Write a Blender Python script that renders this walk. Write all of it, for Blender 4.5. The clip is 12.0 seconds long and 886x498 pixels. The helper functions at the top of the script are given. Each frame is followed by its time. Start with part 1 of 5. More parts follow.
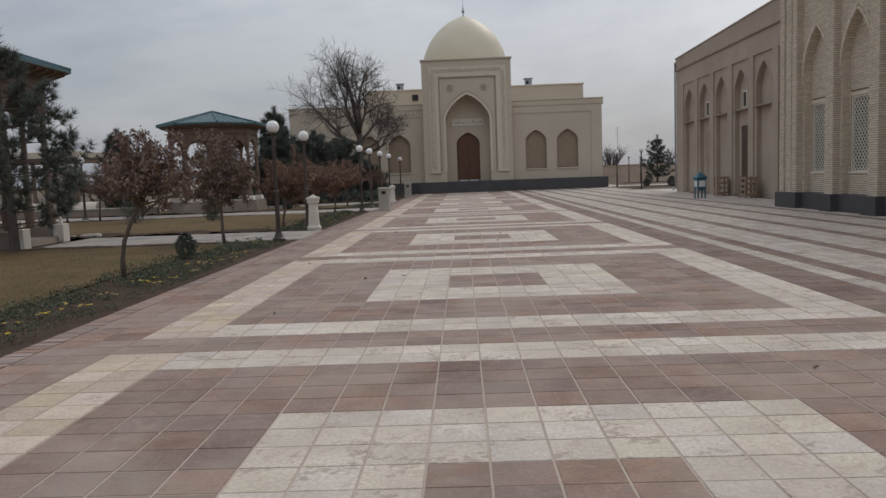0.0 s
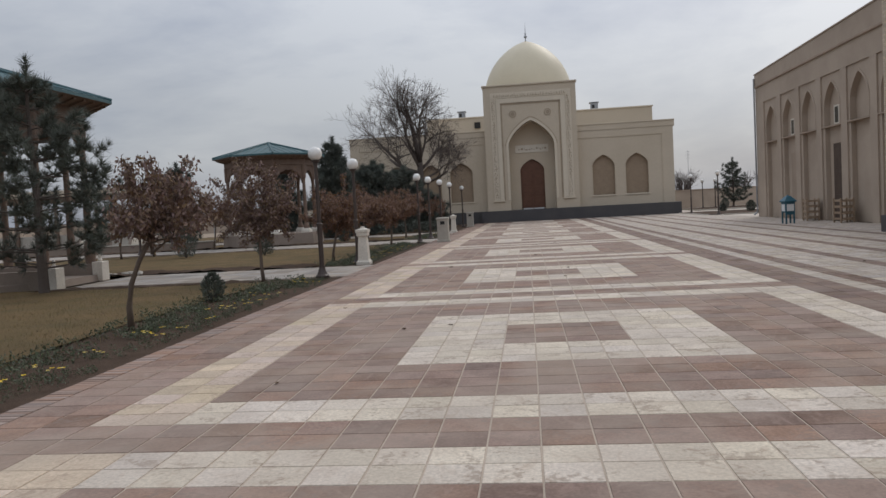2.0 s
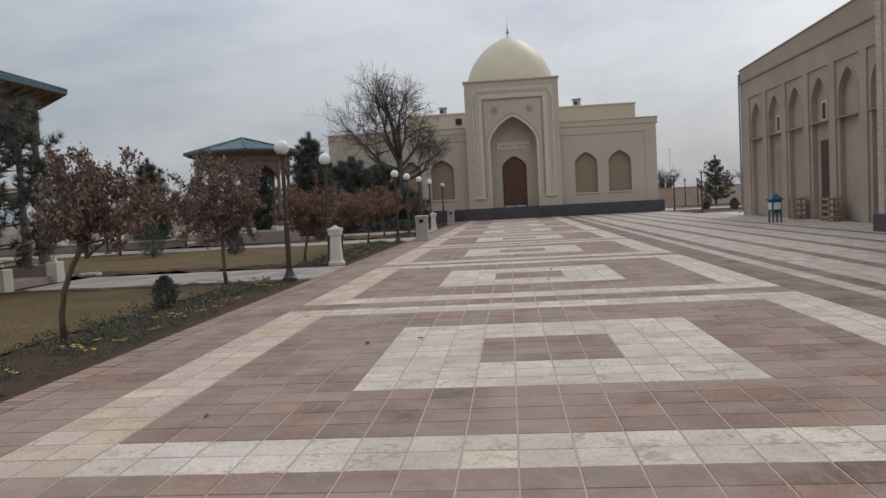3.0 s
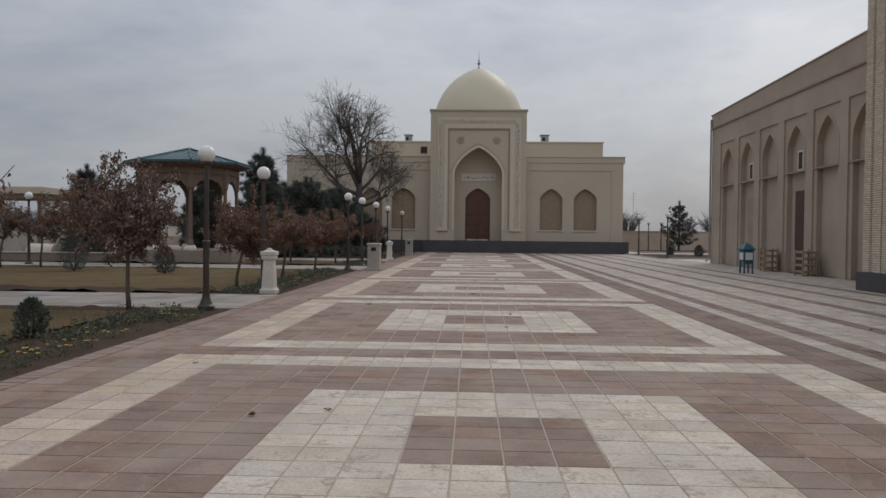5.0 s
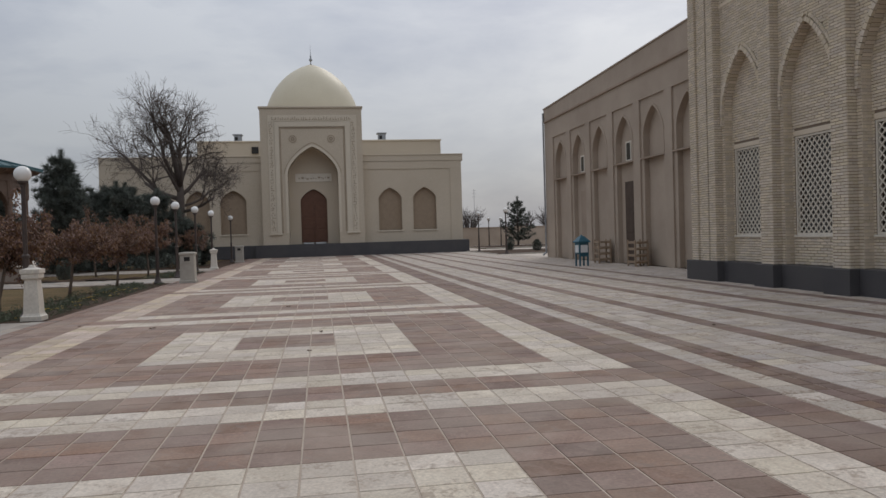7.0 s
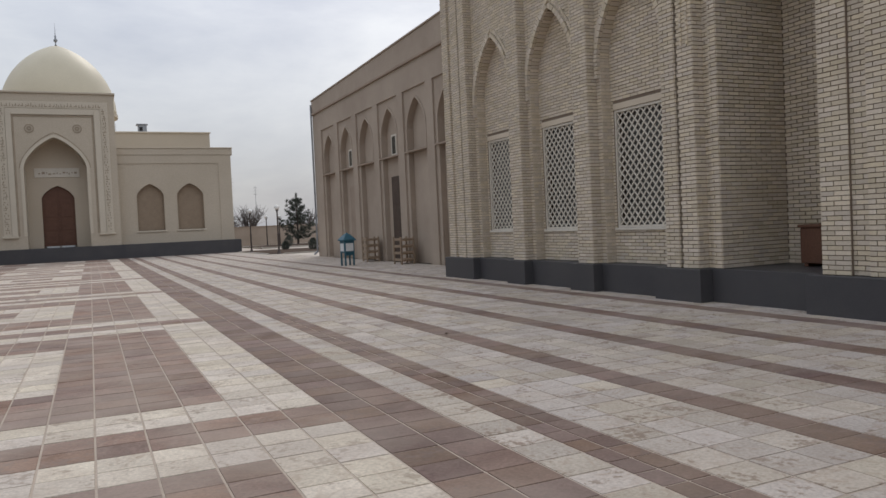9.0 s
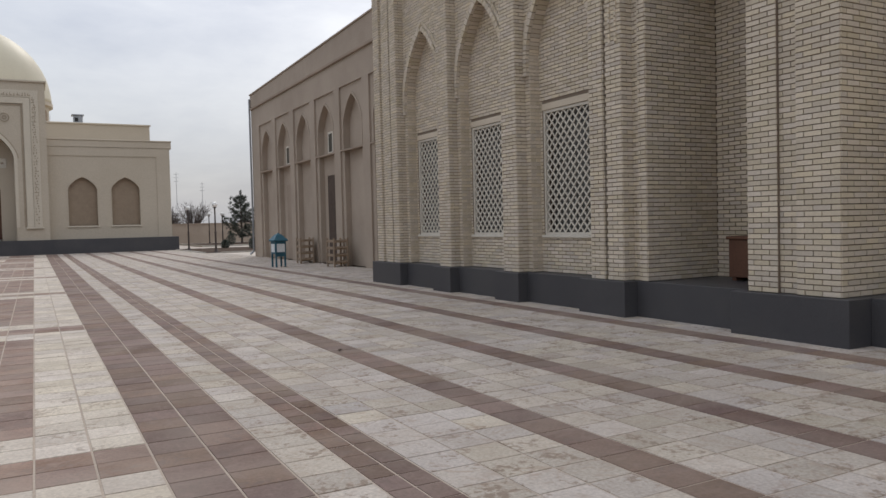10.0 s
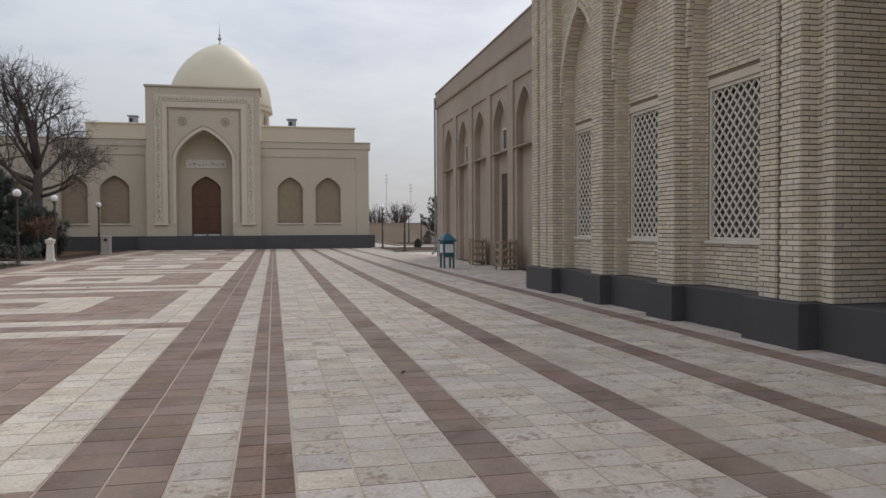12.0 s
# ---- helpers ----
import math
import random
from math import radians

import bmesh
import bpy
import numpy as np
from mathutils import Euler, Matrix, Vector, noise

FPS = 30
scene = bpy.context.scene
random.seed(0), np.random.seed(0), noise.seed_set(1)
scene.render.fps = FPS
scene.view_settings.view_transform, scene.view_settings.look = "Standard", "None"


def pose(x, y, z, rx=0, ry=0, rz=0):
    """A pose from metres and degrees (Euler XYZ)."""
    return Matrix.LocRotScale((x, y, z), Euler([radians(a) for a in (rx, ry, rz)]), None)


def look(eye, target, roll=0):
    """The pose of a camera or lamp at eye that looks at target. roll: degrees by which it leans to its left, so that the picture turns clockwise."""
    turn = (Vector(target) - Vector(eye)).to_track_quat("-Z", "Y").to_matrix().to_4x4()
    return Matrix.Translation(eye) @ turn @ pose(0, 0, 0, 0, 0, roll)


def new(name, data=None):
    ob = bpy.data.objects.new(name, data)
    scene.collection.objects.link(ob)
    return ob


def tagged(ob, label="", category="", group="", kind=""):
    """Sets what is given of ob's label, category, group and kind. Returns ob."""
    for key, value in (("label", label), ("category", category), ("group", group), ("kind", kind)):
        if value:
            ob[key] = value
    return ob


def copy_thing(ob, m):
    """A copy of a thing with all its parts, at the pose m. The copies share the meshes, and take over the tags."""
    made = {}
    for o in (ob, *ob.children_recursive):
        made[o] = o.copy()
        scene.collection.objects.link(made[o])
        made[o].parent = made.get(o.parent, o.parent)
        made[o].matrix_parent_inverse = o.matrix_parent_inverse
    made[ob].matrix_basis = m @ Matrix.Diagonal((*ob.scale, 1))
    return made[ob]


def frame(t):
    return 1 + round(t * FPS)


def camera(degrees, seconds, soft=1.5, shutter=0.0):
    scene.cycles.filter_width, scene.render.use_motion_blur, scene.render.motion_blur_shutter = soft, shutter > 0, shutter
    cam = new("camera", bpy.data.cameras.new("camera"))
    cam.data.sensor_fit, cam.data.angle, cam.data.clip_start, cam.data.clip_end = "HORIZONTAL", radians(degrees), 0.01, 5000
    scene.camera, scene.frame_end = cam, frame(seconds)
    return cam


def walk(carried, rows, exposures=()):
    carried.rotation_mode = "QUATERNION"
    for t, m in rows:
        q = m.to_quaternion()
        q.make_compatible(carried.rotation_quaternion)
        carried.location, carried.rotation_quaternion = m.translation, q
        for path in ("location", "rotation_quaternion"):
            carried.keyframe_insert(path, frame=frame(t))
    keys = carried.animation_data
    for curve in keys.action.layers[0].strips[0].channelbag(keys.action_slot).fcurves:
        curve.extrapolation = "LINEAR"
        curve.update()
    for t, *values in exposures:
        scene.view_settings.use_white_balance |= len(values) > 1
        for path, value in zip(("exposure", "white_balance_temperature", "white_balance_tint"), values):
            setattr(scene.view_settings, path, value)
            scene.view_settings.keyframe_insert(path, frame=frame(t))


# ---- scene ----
cam = camera(60.6, 12.0)
PATH = [
    (0, (0.049, 0.17, 1.576), (-0.008, 2.16, 1.384), -2.1),
    (0.5, (0.081, 0.725, 1.593), (0.023, 2.719, 1.459), -2.0),
    (1, (0.125, 1.302, 1.569), (-0.026, 3.293, 1.46), -2.4),
    (1.5, (0.127, 1.832, 1.555), (-0.08, 3.818, 1.453), -2.8),
    (2, (0.135, 2.355, 1.551), (-0.092, 4.339, 1.443), -3.1),
    (2.5, (0.144, 2.941, 1.535), (-0.097, 4.923, 1.424), -3.2),
    (3, (0.169, 3.483, 1.553), (-0.012, 5.471, 1.436), -3.0),
    (5, (0.272, 5.816, 1.516), (0.195, 7.814, 1.477), 0.6),
    (5.5, (0.395, 6.355, 1.526), (0.39, 8.355, 1.491), -0.2),
    (6, (0.525, 6.88, 1.537), (0.523, 8.88, 1.507), -0.3),
    (6.5, (0.738, 7.387, 1.533), (1.027, 9.366, 1.495), -1.6),
    (7, (1.017, 7.93, 1.516), (1.339, 9.904, 1.476), -1.7),
    (7.5, (1.387, 8.44, 1.478), (1.925, 10.366, 1.432), -1.1),
    (9.5, (3.154, 9.729, 1.493), (4.041, 11.52, 1.423), -2.4),
    (10, (3.706, 10.016, 1.508), (4.654, 11.776, 1.44), -1.4),
    (10.5, (4.242, 10.284, 1.5), (5.211, 12.032, 1.434), -1.2),
    (11, (4.766, 10.521, 1.487), (5.731, 12.271, 1.423), -1.3),
    (11.5, (5.272, 10.834, 1.462), (6.053, 12.674, 1.407), -0.7),
    (12, (5.652, 11.178, 1.437), (6.087, 13.13, 1.384), -0.3),
]
walk(cam, [(t, look(eye, target, roll)) for t, eye, target, roll in PATH],
     exposures=[(0, -0.14), (1.0, -0.14), (2.5, 0.05), (3.2, 0.0), (5.0, -0.25), (6.0, -0.23), (7.5, -0.12), (9.5, 0.17), (11, 0.23), (12, 0.12)])

# ---- world and light ----
SUN_EL, SUN_AZ = 42.0, 28.0            # degrees up, degrees right of straight ahead (+y)
world = bpy.data.worlds.new("overcast_sky")
scene.world = world
world.use_nodes = True
wt = world.node_tree
wt.nodes.clear()


def wnode(kind, **sets):
    n = wt.nodes.new(kind)
    for k, v in sets.items():
        n.inputs[k].default_value = v
    return n


w_out = wnode("ShaderNodeOutputWorld")
w_bg = wnode("ShaderNodeBackground", Strength=0.1)
w_sky = wnode("ShaderNodeTexSky")
w_sky.sky_type = "NISHITA"
w_sky.sun_disc = False
w_sky.sun_elevation = radians(SUN_EL)
w_sky.sun_rotation = radians(SUN_AZ)
w_sky.air_density, w_sky.dust_density = 1.0, 3.0
w_tc = wnode("ShaderNodeTexCoord")
w_map = wnode("ShaderNodeMapping")
w_map.inputs["Scale"].default_value = (1.0, 1.0, 3.2)
w_n1 = wnode("ShaderNodeTexNoise", Scale=1.7, Detail=7.0, Roughness=0.55, Distortion=0.4)
w_n2 = wnode("ShaderNodeTexNoise", Scale=5.5, Detail=6.0, Roughness=0.6, Distortion=0.2)
w_add = wnode("ShaderNodeMath")
w_add.operation = "MULTIPLY_ADD"
w_add.inputs[1].default_value = 0.35
w_ramp = wt.nodes.new("ShaderNodeValToRGB")
w_ramp.color_ramp.elements[0].position, w_ramp.color_ramp.elements[0].color = 0.46, (3.6, 4.05, 5.1, 1)
w_ramp.color_ramp.elements[1].position, w_ramp.color_ramp.elements[1].color = 0.82, (6.8, 7.1, 7.6, 1)
w_dot = wt.nodes.new("ShaderNodeVectorMath")
w_dot.operation = "DOT_PRODUCT"
w_dot.inputs[1].default_value = (0.16, 0.02, 0.985)
w_glow = wnode("ShaderNodeMapRange")
for k, v in ((1, 0.10), (2, 0.68), (3, 0.72), (4, 1.70)):
    w_glow.inputs[k].default_value = v
w_mul = wt.nodes.new("ShaderNodeVectorMath")
w_mul.operation = "SCALE"
wt.links.new(w_tc.outputs["Generated"], w_dot.inputs[0])
wt.links.new(w_dot.outputs["Value"], w_glow.inputs[0])
wt.links.new(w_glow.outputs[0], w_mul.inputs["Scale"])
wt.links.new(w_ramp.outputs[0], w_mul.inputs[0])
w_mix = wt.nodes.new("ShaderNodeMix")
w_mix.data_type = "RGBA"
w_mix.inputs["Factor"].default_value = 0.84
for a, b in ((w_tc.outputs["Generated"], w_map.inputs["Vector"]), (w_map.outputs[0], w_n1.inputs["Vector"]), (w_map.outputs[0], w_n2.inputs["Vector"]),
             (w_n2.outputs[0], w_add.inputs[0]), (w_n1.outputs[0], w_add.inputs[2]), (w_add.outputs[0], w_ramp.inputs[0]),
             (w_sky.outputs[0], w_mix.inputs[6]), (w_mul.outputs[0], w_mix.inputs[7]), (w_mix.outputs[2], w_bg.inputs["Color"]), (w_bg.outputs[0], w_out.inputs["Surface"])):
    wt.links.new(a, b)

sun_data = bpy.data.lights.new("sun", "SUN")
sun_data.energy, sun_data.angle, sun_data.color = 0.7, radians(18), (1.0, 0.95, 0.87)
sun = new("sun", sun_data)
sun_dir = Vector((math.sin(radians(SUN_AZ)) * math.cos(radians(SUN_EL)), math.cos(radians(SUN_AZ)) * math.cos(radians(SUN_EL)), math.sin(radians(SUN_EL))))
sun.matrix_world = look(sun_dir * 60, (0, 0, 0))


# ---- materials ----
def surface(name, base, second=None, rough=0.75, scale=1.0, grain=30.0, bump=0.15, spread=0.12, vary="", metal=0.0, stain=0.35, spec=0.4, hue=0.0, bump_m=0.004, tone=(0.78, 1.16), sat=(0.7, 1.25)):
    """A matt surface: two colours mixed by broad stains, fine grain, relief, and a per-piece change of tone."""
    m = bpy.data.materials.new(name)
    m.use_nodes = True
    nt = m.node_tree
    b = nt.nodes["Principled BSDF"]
    b.inputs["Metallic"].default_value = metal
    b.inputs["Specular IOR Level"].default_value = spec
    second = second or tuple(c * 0.72 for c in base)
    L = nt.links.new
    geo = nt.nodes.new("ShaderNodeNewGeometry")
    n1 = nt.nodes.new("ShaderNodeTexNoise")
    n1.inputs["Scale"].default_value, n1.inputs["Detail"].default_value, n1.inputs["Roughness"].default_value = scale, 6, 0.6
    n2 = nt.nodes.new("ShaderNodeTexNoise")
    n2.inputs["Scale"].default_value, n2.inputs["Detail"].default_value, n2.inputs["Roughness"].default_value = grain, 5, 0.65
    L(geo.outputs["Position"], n1.inputs["Vector"])
    L(geo.outputs["Position"], n2.inputs["Vector"])
    r1 = nt.nodes.new("ShaderNodeMapRange")
    r1.inputs[1].default_value, r1.inputs[2].default_value, r1.inputs[3].default_value, r1.inputs[4].default_value = 0.35, 0.72, 0.0, stain * 2
    L(n1.outputs[0], r1.inputs[0])
    mix = nt.nodes.new("ShaderNodeMix")
    mix.data_type = "RGBA"
    mix.inputs[6].default_value, mix.inputs[7].default_value = (*base, 1), (*second, 1)
    L(r1.outputs[0], mix.inputs["Factor"])
    g = nt.nodes.new("ShaderNodeMapRange")
    g.inputs[1].default_value, g.inputs[2].default_value, g.inputs[3].default_value, g.inputs[4].default_value = 0.3, 0.7, 1 - spread, 1 + spread
    L(n2.outputs[0], g.inputs[0])
    hsv = nt.nodes.new("ShaderNodeHueSaturation")
    L(mix.outputs[2], hsv.inputs["Color"])
    value = g.outputs[0]
    if vary:
        if vary == "object":
            src = nt.nodes.new("ShaderNodeObjectInfo").outputs["Random"]
        else:
            src = geo.outputs["Random Per Island"]
        v = nt.nodes.new("ShaderNodeMapRange")
        v.inputs[3].default_value, v.inputs[4].default_value = tone
        L(src, v.inputs[0])
        mul = nt.nodes.new("ShaderNodeMath")
        mul.operation = "MULTIPLY"
        L(value, mul.inputs[0])
        L(v.outputs[0], mul.inputs[1])
        value = mul.outputs[0]
        frac = nt.nodes.new("ShaderNodeMath")
        frac.operation = "MULTIPLY"
        frac.inputs[1].default_value = 37.7
        L(src, frac.inputs[0])
        fr2 = nt.nodes.new("ShaderNodeMath")
        fr2.operation = "FRACT"
        L(frac.outputs[0], fr2.inputs[0])
        hr = nt.nodes.new("ShaderNodeMapRange")
        hr.inputs[3].default_value, hr.inputs[4].default_value = 0.5 - hue, 0.5 + hue
        L(fr2.outputs[0], hr.inputs[0])
        L(hr.outputs[0], hsv.inputs["Hue"])
        sr = nt.nodes.new("ShaderNodeMapRange")
        sr.inputs[3].default_value, sr.inputs[4].default_value = sat
        L(fr2.outputs[0], sr.inputs[0])
        L(sr.outputs[0], hsv.inputs["Saturation"])
    L(value, hsv.inputs["Value"])
    L(hsv.outputs[0], b.inputs["Base Color"])
    rr = nt.nodes.new("ShaderNodeMapRange")
    rr.inputs[3].default_value, rr.inputs[4].default_value = max(0.05, rough - 0.12), min(1, rough + 0.12)
    L(n1.outputs[0], rr.inputs[0])
    L(rr.outputs[0], b.inputs["Roughness"])
    bp = nt.nodes.new("ShaderNodeBump")
    bp.inputs["Strength"].default_value, bp.inputs["Distance"].default_value = bump, bump_m
    L(n2.outputs[0], bp.inputs["Height"])
    L(bp.outputs[0], b.inputs["Normal"])
    return m


def stone_tile(name, base, second, vein, vary, hue=0.005, tone=(0.85, 1.1), dust=0.36, sat=(0.85, 1.15), spots=0.7):
    """Sawn natural stone paving: cloudy tone, drifting veins, worn satin finish, tone and hue by tile."""
    m = surface(name, base, second, rough=0.78, scale=3.4, grain=38, bump=0.2, spread=0.22, vary=vary, stain=0.5, spec=0.16, hue=hue, tone=tone, sat=sat)
    nt = m.node_tree
    L = nt.links.new
    b = nt.nodes["Principled BSDF"]
    old = b.inputs["Base Color"].links[0].from_socket
    geo = [n for n in nt.nodes if n.type == "NEW_GEOMETRY"][0]
    src = geo.outputs["Random Per Island"] if vary == "island" else nt.nodes.new("ShaderNodeObjectInfo").outputs["Random"]
    turn = nt.nodes.new("ShaderNodeVectorRotate")
    ang = nt.nodes.new("ShaderNodeMath")
    ang.operation = "MULTIPLY"
    ang.inputs[1].default_value = 40.0
    L(src, ang.inputs[0])
    L(geo.outputs["Position"], turn.inputs["Vector"])
    L(ang.outputs[0], turn.inputs["Angle"])
    n = nt.nodes.new("ShaderNodeTexNoise")
    n.inputs["Scale"].default_value, n.inputs["Detail"].default_value, n.inputs["Distortion"].default_value = 5.5, 5, 1.6
    st = nt.nodes.new("ShaderNodeMapping")
    st.inputs["Scale"].default_value = (0.7, 1.35, 1)
    L(turn.outputs[0], st.inputs["Vector"])
    L(st.outputs[0], n.inputs["Vector"])
    r = nt.nodes.new("ShaderNodeValToRGB")
    r.color_ramp.elements[0].position, r.color_ramp.elements[0].color = 0.53, (0, 0, 0, 1)
    r.color_ramp.elements[1].position, r.color_ramp.elements[1].color = 0.80, (0.6, 0.6, 0.6, 1)
    L(n.outputs[0], r.inputs[0])
    mx = nt.nodes.new("ShaderNodeMix")
    mx.data_type = "RGBA"
    mx.inputs[7].default_value = (*vein, 1)
    L(old, mx.inputs[6])
    L(r.outputs[0], mx.inputs["Factor"])
    # clustered brown pits and smears, on some tiles only
    sp = nt.nodes.new("ShaderNodeTexNoise")
    sp.inputs["Scale"].default_value, sp.inputs["Detail"].default_value, sp.inputs["Roughness"].default_value = 17, 4, 0.65
    L(turn.outputs[0], sp.inputs["Vector"])
    cl = nt.nodes.new("ShaderNodeTexNoise")
    cl.inputs["Scale"].default_value = 3.1
    L(turn.outputs[0], cl.inputs["Vector"])
    pr = nt.nodes.new("ShaderNodeMath")
    pr.operation = "MULTIPLY"
    L(sp.outputs[0], pr.inputs[0])
    L(cl.outputs[0], pr.inputs[1])
    sr2 = nt.nodes.new("ShaderNodeMapRange")
    sr2.inputs[1].default_value, sr2.inputs[2].default_value, sr2.inputs[3].default_value, sr2.inputs[4].default_value = 0.295, 0.36, 0.0, spots
    L(pr.outputs[0], sr2.inputs[0])
    pit = nt.nodes.new("ShaderNodeMix")
    pit.data_type = "RGBA"
    pit.inputs[7].default_value = (*[c * 0.62 for c in vein], 1)
    L(mx.outputs[2], pit.inputs[6])
    L(sr2.outputs[0], pit.inputs["Factor"])
    mx = pit
    # broad foot-worn dust over many tiles
    d = nt.nodes.new("ShaderNodeTexNoise")
    d.inputs["Scale"].default_value, d.inputs["Detail"].default_value, d.inputs["Distortion"].default_value = 0.85, 6, 0.8
    L(geo.outputs["Position"], d.inputs["Vector"])
    dr = nt.nodes.new("ShaderNodeMapRange")
    dr.inputs[1].default_value, dr.inputs[2].default_value, dr.inputs[3].default_value, dr.inputs[4].default_value = 0.36, 0.64, 0.0, dust
    L(d.outputs[0], dr.inputs[0])
    dm = nt.nodes.new("ShaderNodeMix")
    dm.data_type = "RGBA"
    dm.inputs[7].default_value = (0.37, 0.305, 0.25, 1)
    L(mx.outputs[2], dm.inputs[6])
    L(dr.outputs[0], dm.inputs["Factor"])
    L(dm.outputs[2], b.inputs["Base Color"])
    return m


M = {}
WHITE_T = ((0.65, 0.572, 0.478), (0.55, 0.475, 0.395), (0.37, 0.27, 0.20))
RED_T = ((0.28, 0.186, 0.146), (0.20, 0.132, 0.105), (0.36, 0.27, 0.225))
STAINED_T = ((0.525, 0.462, 0.40), (0.44, 0.378, 0.32), (0.31, 0.21, 0.145))
DARK_T = ((0.198, 0.13, 0.104), (0.16, 0.106, 0.086), (0.25, 0.18, 0.155))
M["stained_island"] = stone_tile("stained_marble", *STAINED_T, "island", 0.012, (0.82, 1.10), 0.30, (0.78, 1.2), 0.68)
M["cream_island"] = stone_tile("cream_sandstone", (0.60, 0.485, 0.385), (0.50, 0.40, 0.315), (0.40, 0.28, 0.21), "island", 0.016, (0.82, 1.1), 0.4, (0.85, 1.2), 0.4)
M["darkred_island"] = stone_tile("dark_mauve_stone", *DARK_T, "island", 0.012, (0.8, 1.2))
for v in ("island", "object"):
    M["white_" + v] = stone_tile("pale_marble_" + v, *WHITE_T, v, hue=0.009, tone=(0.86, 1.07), sat=(0.86, 1.14), spots=0.5)
    M["red_" + v] = stone_tile("mauve_sandstone_" + v, *RED_T, v, hue=0.004, tone=(0.78, 1.2), dust=0.5)
M["grout"] = surface("beige_grout", (0.47, 0.385, 0.31), scale=1.2, grain=60, rough=0.95)
M["edge"] = surface("terracotta_edging", (0.31, 0.215, 0.17), (0.26, 0.19, 0.155), vary="island", rough=0.85)
M["pathstone"] = surface("pale_path_stone", (0.35, 0.305, 0.26), (0.29, 0.25, 0.21), vary="island", rough=0.85)
M["brick"] = surface("buff_brick", (0.635, 0.55, 0.435), (0.55, 0.47, 0.36), vary="island", rough=0.85, scale=0.8, grain=70, bump=0.25, hue=0.006, bump_m=0.003, tone=(0.86, 1.1), sat=(0.88, 1.18))
M["brick_o"] = surface("buff_brick_piece", (0.635, 0.55, 0.435), (0.55, 0.47, 0.36), vary="object", rough=0.85, scale=0.8, grain=70, bump=0.25, hue=0.006, bump_m=0.003, tone=(0.86, 1.1), sat=(0.88, 1.18))
M["mortar"] = surface("brown_mortar", (0.215, 0.165, 0.122), scale=1.0, grain=80, rough=0.95)
M["plinth"] = surface("black_granite", (0.058, 0.056, 0.060), (0.085, 0.08, 0.078), rough=0.5, scale=0.9, grain=120, bump=0.05, spread=0.3)
M["tan"] = surface("clay_plaster", (0.425, 0.348, 0.276), (0.34, 0.272, 0.213), rough=0.92, scale=0.5, grain=40, bump=0.3, stain=0.45)
M["tan_dark"] = surface("brown_clay_trim", (0.37, 0.29, 0.225), scale=0.7, grain=40, rough=0.92)
M["stucco"] = surface("sand_stucco", (0.525, 0.45, 0.35), (0.465, 0.395, 0.30), rough=0.9, scale=0.25, grain=25, bump=0.15, stain=0.35)
M["stucco_light"] = surface("pale_stucco", (0.605, 0.535, 0.425), (0.55, 0.48, 0.38), rough=0.85, scale=0.6, grain=30)
M["carving"] = surface("brown_carving", (0.40, 0.325, 0.24), scale=2, grain=30, rough=0.9)
M["screen"] = surface("umber_screen", (0.31, 0.235, 0.165), (0.26, 0.195, 0.135), scale=3, grain=40, rough=0.9)
M["dome"] = surface("cream_gold_dome", (0.60, 0.53, 0.385), (0.55, 0.48, 0.345), rough=0.5, scale=0.4, grain=12, bump=0.05, spread=0.05, spec=0.5)
M["wood_door"] = surface("red_brown_wood", (0.135, 0.062, 0.036), (0.10, 0.045, 0.028), rough=0.55, scale=3, grain=30)
M["umber_door"] = surface("dark_umber_wood", (0.085, 0.056, 0.040), (0.06, 0.042, 0.032), rough=0.7, scale=3, grain=30)
M["wood"] = surface("weathered_wood", (0.33, 0.24, 0.16), (0.25, 0.18, 0.12), rough=0.85, scale=4, grain=40, vary="island")
M["dark_wood"] = surface("dark_carved_wood", (0.18, 0.122, 0.09), (0.14, 0.095, 0.07), rough=0.7, scale=3, grain=30)
M["lattice"] = surface("pale_lattice", (0.66, 0.61, 0.52), (0.58, 0.53, 0.45), rough=0.8, scale=2, grain=40)
M["marble"] = surface("white_marble", (0.66, 0.61, 0.53), (0.55, 0.50, 0.43), rough=0.55, scale=2.2, grain=20)
M["concrete"] = surface("grey_beige_concrete", (0.42, 0.385, 0.33), (0.33, 0.30, 0.26), rough=0.9, scale=3, grain=40)
M["pole"] = surface("dark_brown_paint", (0.055, 0.040, 0.034), (0.085, 0.062, 0.05), rough=0.45, scale=4, grain=40)
M["roof_green"] = surface("green_metal_roof", (0.032, 0.088, 0.098), (0.045, 0.105, 0.11), rough=0.55, scale=1, grain=20, spec=0.5)
M["blue"] = surface("teal_blue_paint", (0.03, 0.105, 0.145), (0.04, 0.13, 0.165), rough=0.45, scale=5, grain=40)
M["white"] = surface("white_card", (0.70, 0.71, 0.70), (0.62, 0.63, 0.62), rough=0.6, scale=5)
M["dark"] = surface("dark_interior", (0.025, 0.023, 0.022), rough=0.8)
# lattice panes: the sky and curtain reflection is put into the grey base colour
M["glass_reflection"] = surface("reflection_grey_glass", (0.13, 0.125, 0.11), (0.09, 0.09, 0.08), rough=0.35, spec=0.5, bump=0.0, scale=2)
M["glass_dark"] = surface("dusk_glass", (0.03, 0.035, 0.035), rough=0.12, spec=0.5, bump=0.0)
M["steel"] = surface("galvanised_steel", (0.35, 0.36, 0.37), rough=0.45, metal=0.6, scale=3)
M["earth"] = surface("dry_earth", (0.30, 0.235, 0.17), (0.22, 0.17, 0.12), rough=1, scale=0.12, grain=6, bump=0.4, bump_m=0.02)
